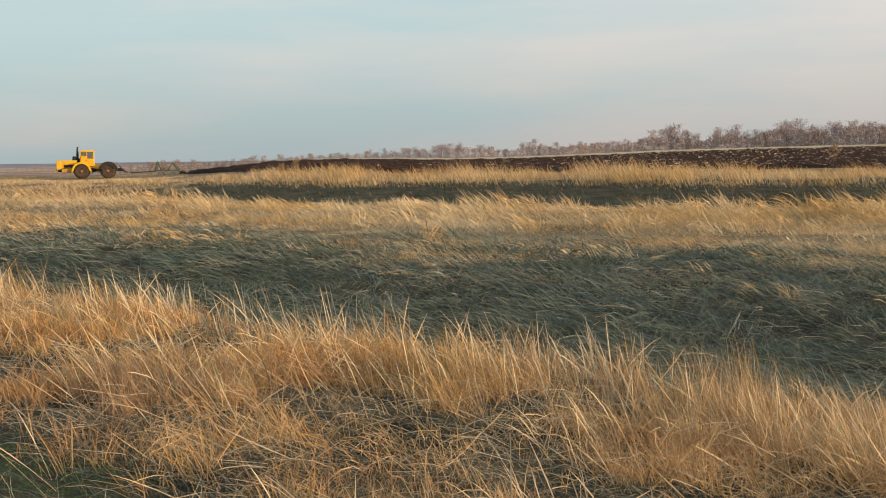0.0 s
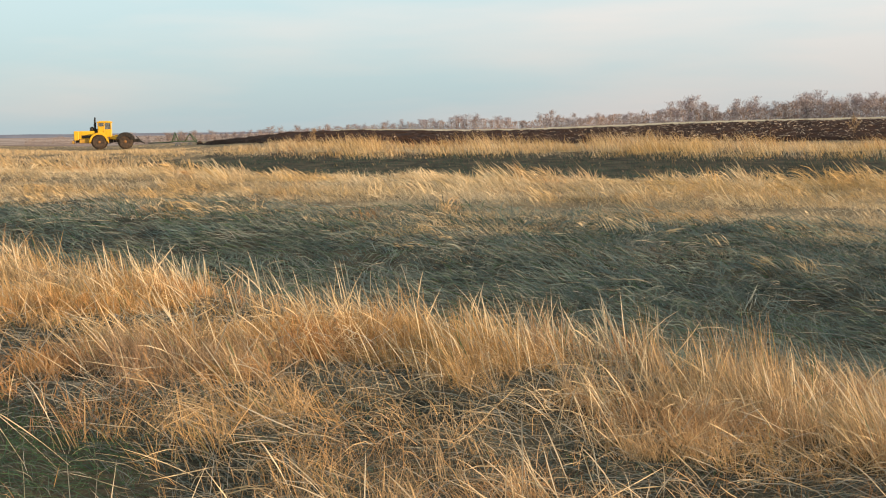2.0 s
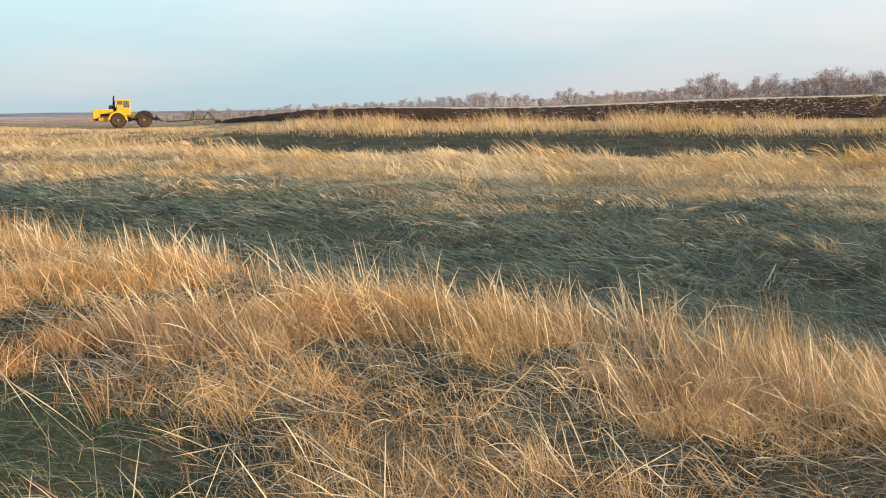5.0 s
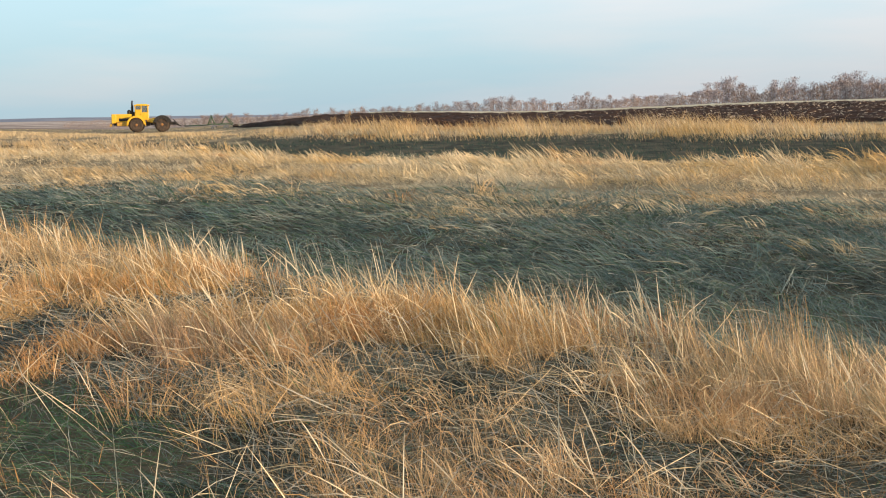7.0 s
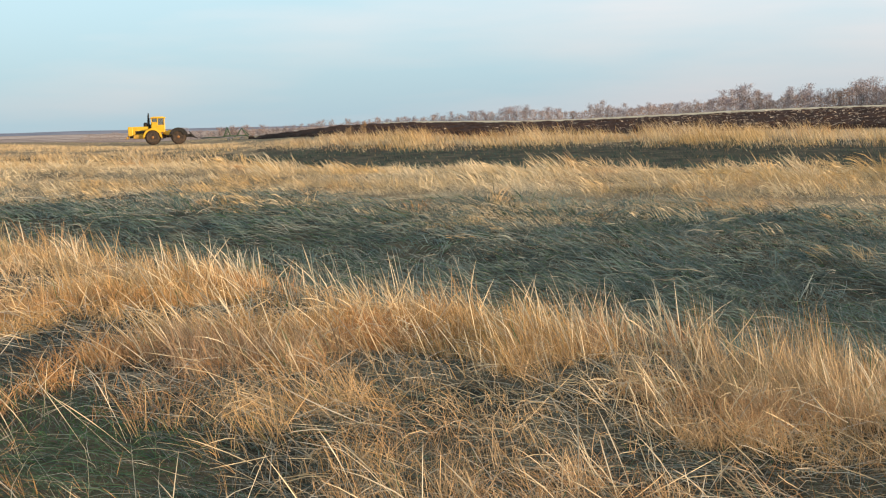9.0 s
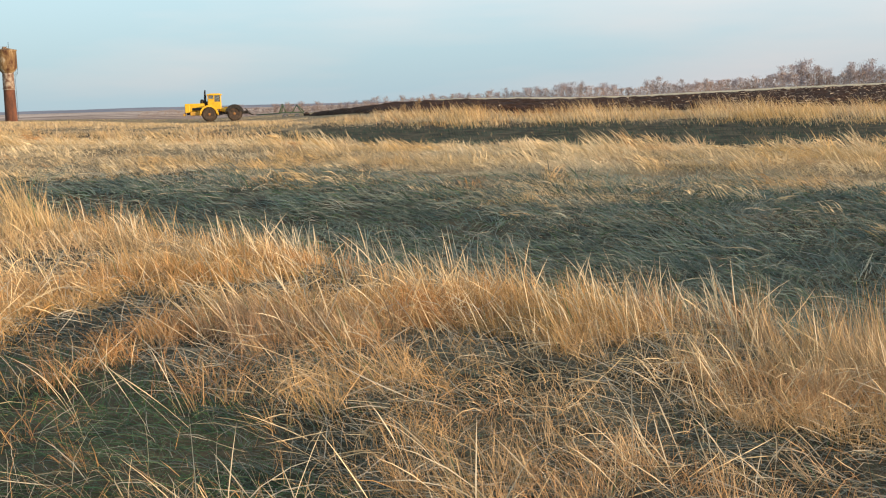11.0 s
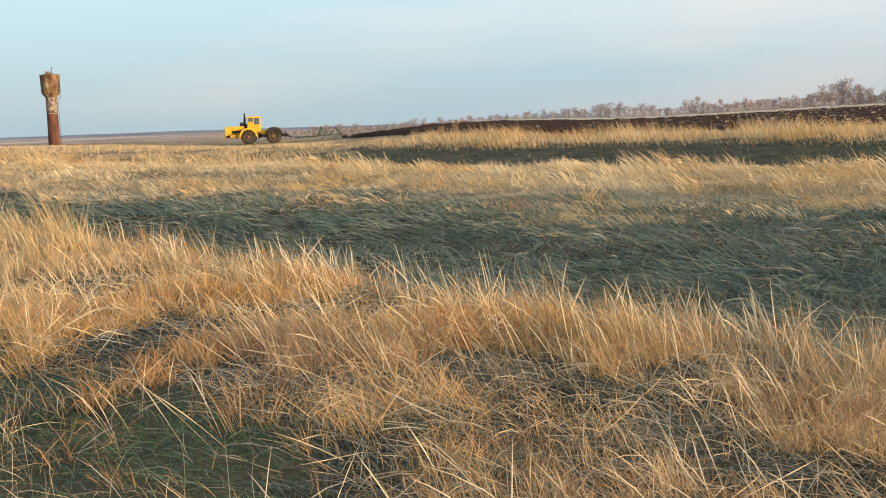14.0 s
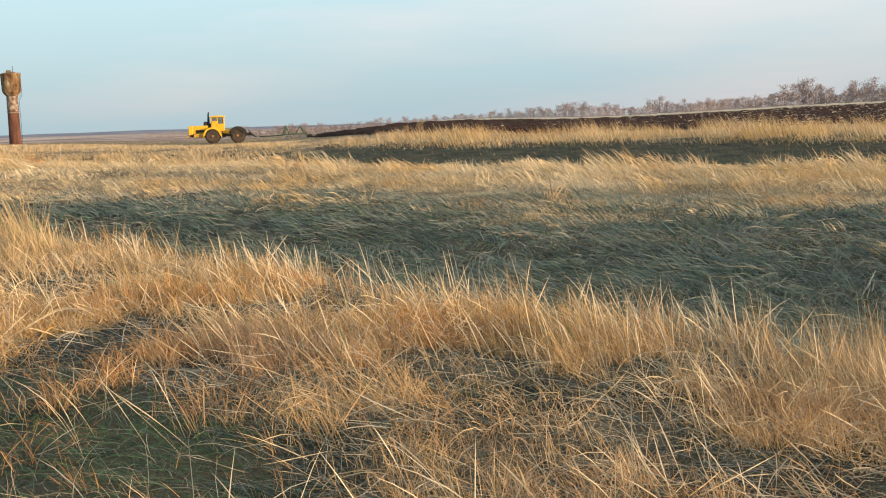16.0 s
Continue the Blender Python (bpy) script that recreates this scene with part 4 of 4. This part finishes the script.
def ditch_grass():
    """Long flattened grey-green grass combed in swirls over the ditch's bed and slopes, with a few pale straws on it.
    Its tint is darkened to carry part of the ditch's shade.
    """
    rng = np.random.default_rng(53)

    def keep(x, y):
        v, u = across(x, y)
        return (v > 9.1) & (v < 26.0 + 4 * (field_noise(x, y, 3.0, 49) - 0.5))
    x, y, s, which, out, cx, cy = tufts(9200, 22, 8.0, 44.0, rng, keep, 0.12)
    n, k = len(x), len(cx)
    length = (rng.uniform(0.6, 1.2, k)[which]) * rng.uniform(0.2, 0.7, n)
    swirl = np.radians(190.0 + 210.0 * (field_noise(cx, cy, 1.9, 96) - 0.5) + 150.0 * (field_noise(cx, cy, 0.8, 97) - 0.5))
    way = (swirl + rng.normal(0, 0.6, k))[which] + rng.normal(0, 0.16, n)
    rise = np.clip(rng.normal(0.45, 0.2, k), 0.1, 1.0)[which] + rng.normal(0, 0.15, n)
    fall = rise - rng.uniform(0.4, 1.0, n)
    # own grey-green, with the ditch's shade painted in by the dark tone
    tint = mix(SHADED_SAGE, GREY, np.clip(rng.normal(0.10, 0.28, k), 0, 1)[which]) * (0.72 + 0.35 * rng.random((n, 1)) ** 2) * (0.55 + 0.85 * field_noise(cx, cy, 0.7, 99) + rng.normal(0, 0.1, k))[which][:, None]
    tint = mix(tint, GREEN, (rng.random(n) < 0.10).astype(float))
    wide = np.maximum(0.005, s * 0.0005) * rng.uniform(0.6, 1.6, n)
    stuff("flattened_shaded_grass", "flattened grey-green grass lying in the ditch, its shade tinted in", "grass", x, y, length, way, rise, fall, wide, tint, rng, 2,
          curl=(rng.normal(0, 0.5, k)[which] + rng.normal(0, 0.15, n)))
    x, y, s = scatter(4200, 9.0, 40.0, rng)
    ok = keep(x, y) & (rng.random(len(x)) < 0.2 + 0.9 * smooth(0.5, 0.8, field_noise(x, y, 1.5, 98)))
    x, y, s = x[ok], y[ok], s[ok]
    n = len(x)
    tint = mix(GREY, PALE * 0.8, rng.random(n) * 0.6)
    stuff("ditch_straw", "pale straws lying on the ditch's flattened grass", "straw", x, y, rng.uniform(0.25, 0.75, n), wind(x, y, 1.2) + rng.normal(0, 0.8, n),
          rng.uniform(0.05, 0.5, n), -rng.uniform(0.0, 0.25, n), np.maximum(0.004, s * 0.00042), tint, rng, 3, 0.08, shape=STEM, curl=rng.normal(0, 0.5, n))


def middle_grass():
    """The broad strip between the two ditches: a soft low mass of dry grass, and wind-combed plumed tufts rising from it."""
    rng = np.random.default_rng(54)

    def edge(x, y):
        return 20.3 - 0.15 * np.clip(np.degrees(np.arctan2(x, y)), -25, 18) + 4.5 * (field_noise(x, y, 5.0, 55) - 0.5) + 2.0 * (field_noise(x, y, 1.7, 75) - 0.5)

    def grey_patch(x, y):
        """Low greyish hollows on the strip, long and thin along it."""
        v, u = across(x, y)
        return smooth(0.52, 0.70, field_noise(u * 0.3, v, 1.9, 85)) * smooth(34.5, 31.5, v)

    def keep(x, y):
        v, u = across(x, y)
        return (v > edge(x, y)) & (v < 38.6)
    x, y, s, which, out, cx, cy = tufts(13500, 20, 14.0, 75.0, rng, keep, 0.15)
    n, k = len(x), len(cx)
    v, u = across(x, y)
    inside = v - edge(x, y)
    patch = grey_patch(cx, cy)[which]
    length = rng.uniform(0.16, 0.42, n) * (0.5 + 0.9 * field_noise(x, y, 2.2, 57)) * (0.6 + 0.4 * smooth(-0.5, 2.5, inside)) * (1 - 0.55 * patch) * (1 + 0.35 * smooth(29, 34, v))
    way = (wind(cx, cy, 1.4) + rng.normal(0, 0.9, k))[which] + rng.normal(0, 0.7, n)
    rise = 1.35 - 0.8 * rng.random(n)
    fall = rise - rng.uniform(0.4, 1.6, n)
    tint = straw_tint(cx, cy, rng, 0.12, 0.3)[which] * rng.uniform(0.80, 1.06, (n, 1)) * (0.98, 1.0, 1.04)
    tint = mix(tint, mix(SHADED_SAGE, GREY, rng.random(n)), np.clip(0.55 * patch + (rng.random(n) < 0.22 * smooth(1.5, -1.0, inside)), 0, 1))
    wide = np.maximum(0.0035, s * 0.00029) * (0.6 + 0.8 * rng.random(n) ** 2)
    stuff("strip_grass", "pale gold dry grass on the strip between ditches", "grass", x, y, length, way, rise, fall, wide, tint, rng, 2, curl=rng.normal(0, 0.5, n))

    def tall(x, y):
        v, u = across(x, y)
        clump = smooth(0.40, 0.72, 0.6 * field_noise(x, y, 2.6, 56) + 0.4 * field_noise(x, y, 0.9, 58))
        return keep(x, y) & (rng.random(len(x)) < (0.10 + 0.9 * clump) * (0.35 + 0.65 * smooth(27, 33, v)) * (1 - 0.8 * grey_patch(x, y)))
    x, y, s, which, out, cx, cy = tufts(6800, 15, 15.0, 75.0, rng, tall, 0.045)
    n, k = len(x), len(cx)
    v = across(cx, cy)[0]
    size = (rng.uniform(0.6, 1.15, k) * (0.6 + 0.55 * smooth(0.3, 0.75, field_noise(cx, cy, 2.6, 56))) * (1 + 0.25 * smooth(29, 34, v)))[which]
    length = 0.62 * size * rng.uniform(0.5, 1.1, n)
    lean = np.radians(186.0) + rng.normal(0, 0.95, k)
    way = turn_towards(lean[which], out, rng.uniform(0, 0.4, n)) + rng.normal(0, 0.2, n)
    rise = 1.45 - rng.uniform(0.1, 0.4, k)[which] - 0.15 * rng.random(n)
    fall = 1.1 - rng.uniform(0.1, 1.3, k)[which] - 0.3 * rng.random(n)
    tint = straw_tint(cx, cy, rng, 0.16, 0.2)[which] * rng.uniform(0.75, 1.05, (n, 1))
    wide = np.maximum(0.003, s * 0.00030) * (0.6 + 0.8 * rng.random(n))
    stuff("plumed_grass", "tall plumed dry grass leaning with the wind", "grass", x, y, length, way, rise, fall, wide, tint, rng, 3, shape=PLUME, curl=rng.normal(0, 0.2, n))


def far_grass():
    """Grass in the second hollow, tinted dark to paint its shade, and the tall golden fringe along the field, gathered
    in flame-like clumps.
    """
    rng = np.random.default_rng(58)

    def keep(x, y):
        v, u = across(x, y)
        left = np.degrees(np.arctan2(x, y)) < -12.5
        return (v > 37.5) & ((v < 78.0 - 0.11 * x) | left)
    x, y, s, which, out, cx, cy = tufts(10500, 22, 36.0, 185.0, rng, keep, 0.09)
    n, k = len(x), len(cx)
    v, u = across(x, y)
    west = smooth(-10.0, -17.0, np.degrees(np.arctan2(x, y)))
    fringe = np.maximum(smooth(58.0, 62.0, v + 3 * (field_noise(x, y, 6.0, 61) - 0.5)), 0.95 * west)
    bearing = np.degrees(np.arctan2(cx, cy))
    clump = smooth(0.3, 0.8, 0.5 * field_noise(bearing, cy * 0.06, 1.9, 62) + 0.5 * field_noise(bearing, cy * 0.12, 0.7, 63))
    size = (rng.uniform(0.6, 1.1, k) * (0.26 + 0.85 * clump))[which]
    length = ((0.16 + 1.15 * size * smooth(100, 76, v)) * fringe + 0.20 * (1 - fringe)) * rng.uniform(0.2, 1.15, n)
    mown = smooth(-5.0, -13.0, np.degrees(np.arctan2(x, y))) * smooth(50, 60, v)
    length = length * (1 - 0.72 * mown)
    way = (np.radians(184.0) + rng.normal(0, 1.0, k))[which] + rng.normal(0, 0.5, n)
    rise = 1.5 - 0.5 * rng.random(n)
    fall = 1.1 - 0.9 * rng.random(n)
    # shade of the second hollow, put into the blades as a dark teal
    dark = mix(SHADED_SAGE * (0.28, 0.36, 0.40), GREEN * (0.5, 0.62, 0.9), rng.random(n)) * (0.5 + 1.0 * field_noise(x, y, 2.2, 78))[:, None]
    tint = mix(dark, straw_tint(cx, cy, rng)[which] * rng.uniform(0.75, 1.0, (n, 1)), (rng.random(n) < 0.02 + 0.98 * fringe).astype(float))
    tint = mix(tint, np.array((0.52, 0.40, 0.25)), 0.6 * mown * fringe)
    wide = s * 0.00028 * rng.uniform(0.6, 1.5, n) * (1 + 0.8 * mown)
    stuff("field_edge_grass", "golden grass fringe along the ploughed field, hollow grass tinted dark for shade", "grass", x, y, length, way, rise, fall, wide, tint, rng, 2, curl=rng.normal(0, 0.3, n))


def seed_stalks():
    """Tall single stalks with pale seed heads that stand above the rest, in small groups along the brink."""
    rng = np.random.default_rng(64)

    def keep(x, y):
        v, hollow, green_side = verge(x, y)
        chance = np.exp(-((v - 8.7) / 0.55) ** 2) + 0.10 * (v < 8) * (1 - 0.7 * green_side)
        return rng.random(len(x)) < chance * smooth(0.32, 0.7, field_noise(x, y, 0.7, 65))
    x, y, s, which, out, cx, cy = tufts(9000, 3, 3.2, 27.0, rng, keep, 0.05)
    n, k = len(x), len(cx)
    v = across(x, y)[0]
    length = rng.uniform(0.6, 1.1, k)[which] * rng.uniform(0.45, 0.72, n)
    way = np.radians(183.0) + rng.normal(0, 0.8, k)[which] + rng.normal(0, 0.4, n)
    rise = rng.uniform(1.15, 1.5, n) - rng.uniform(0.0, 0.4, n) * smooth(7.6, 6.6, v)
    fall = rise - 0.9 * rng.random(k)[which] ** 2 - 0.15 * rng.random(n)
    wide = np.maximum(0.0026, s * 0.00036) * rng.uniform(0.7, 1.25, n)
    tint = mix(PALE, GREY * 1.3, rng.random(n) * 0.6)
    stuff("seed_stalks", "tall pale seed stalks standing over the grass", "grass stalks", x, y, length, way, rise, fall, wide, tint, rng, 5, shape=PLUME,
          curl=rng.normal(0, 0.25, n))


def field_straw():
    """Pale straw and stubble bits lying on the turned soil."""
    rng = np.random.default_rng(66)
    n = 5200
    h = np.radians(rng.uniform(-9.0, 30.0, n))
    s = rng.uniform(80, 154, n)
    x, y = s * np.sin(h), s * np.cos(h)
    keep = (across(x, y)[0] > 80 - 0.11 * x) & (rng.random(n) < smooth(-0.1, 0.30, h) * (0.15 + field_noise(x, y, 4.0, 67)))
    x, y, s = x[keep], y[keep], s[keep]
    n = len(x)
    rise = rng.uniform(0.05, 0.7, n)
    tint = np.repeat(PALE[None], n, 0) * rng.uniform(0.35, 0.85, (n, 1)) * (1, 1, 1.2)
    stuff("straw_litter", "pale straw litter on the ploughed soil", "straw", x, y, rng.uniform(0.1, 0.5, n), rng.uniform(0, 6.28, n), rise, -rise * 0.5,
          s * 0.00035 * rng.uniform(0.6, 2, n), tint, rng, 2, 0.40)


verge_fuzz()
verge_sheaves()
verge_straws()
verge_mat()
verge_undergrass()
verge_beyond()
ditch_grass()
middle_grass()
far_grass()
seed_stalks()
field_straw()


# ---------------------------------------------------------------- dry weeds at the field's edge
def build_weed(x, y, height, seed):
    """A dead branching weed: a woody stem, side shoots and a haze of dry seed twigs."""
    rng = np.random.default_rng(seed)
    z = float(land(x, y))
    t = thing("dry_weed", pose(x, y, z), "dead branching weed standing at the ploughed field's edge", "weed", "weeds at the field")
    bm = bmesh.new()
    shoots = []
    tube(bm, (0, 0, -0.1), (0.04, 0.02, height * 0.55), 0.018, 0.012, 6)
    tube(bm, (0.04, 0.02, height * 0.55), (0.10, 0.0, height), 0.012, 0.006, 6)
    for i in range(11):
        f = rng.uniform(0.12, 0.85)
        p = Vector((0.07 * f, 0.01, height * f))
        a = rng.uniform(0, 6.28)
        r = height * rng.uniform(0.2, 0.4) * (1.1 - f * 0.6)
        q = p + Vector((math.cos(a) * r, math.sin(a) * r, r * rng.uniform(0.9, 1.7)))
        tube(bm, p, q, 0.010, 0.005, 5)
        shoots.append((p, q))
    part("stem", bm, M_BARK_DARK, t, "brown woody stem")
    n = 420
    which = rng.integers(0, len(shoots), n)
    base = np.array([shoots[w][0].lerp(shoots[w][1], u) for w, u in zip(which, rng.uniform(0.2, 1.0, n))]) + rng.normal(0, 0.03, (n, 3))
    way = rng.normal(size=(n, 3)) + (0, 0, 0.8)
    way /= np.linalg.norm(way, axis=1, keepdims=True)
    tint = np.array((0.40, 0.27, 0.15)) * rng.uniform(0.6, 1.3, (n, 1))
    head = new("seed_heads", quad_mesh("seed_heads", ribbons(base, way, rng.uniform(0.06, 0.2, n), rng.uniform(0.006, 0.014, n), 0.1, rng), tint, M_TWIG))
    head.parent = t
    return t


for weed_h, weed_s, weed_z, weed_seed in ((18.0, 83.0, 1.7, 81), (-7.0, 92.0, 1.25, 82), (-7.7, 93.0, 0.9, 83)):
    build_weed(*place(weed_h, weed_s)[:2], weed_z, weed_seed)
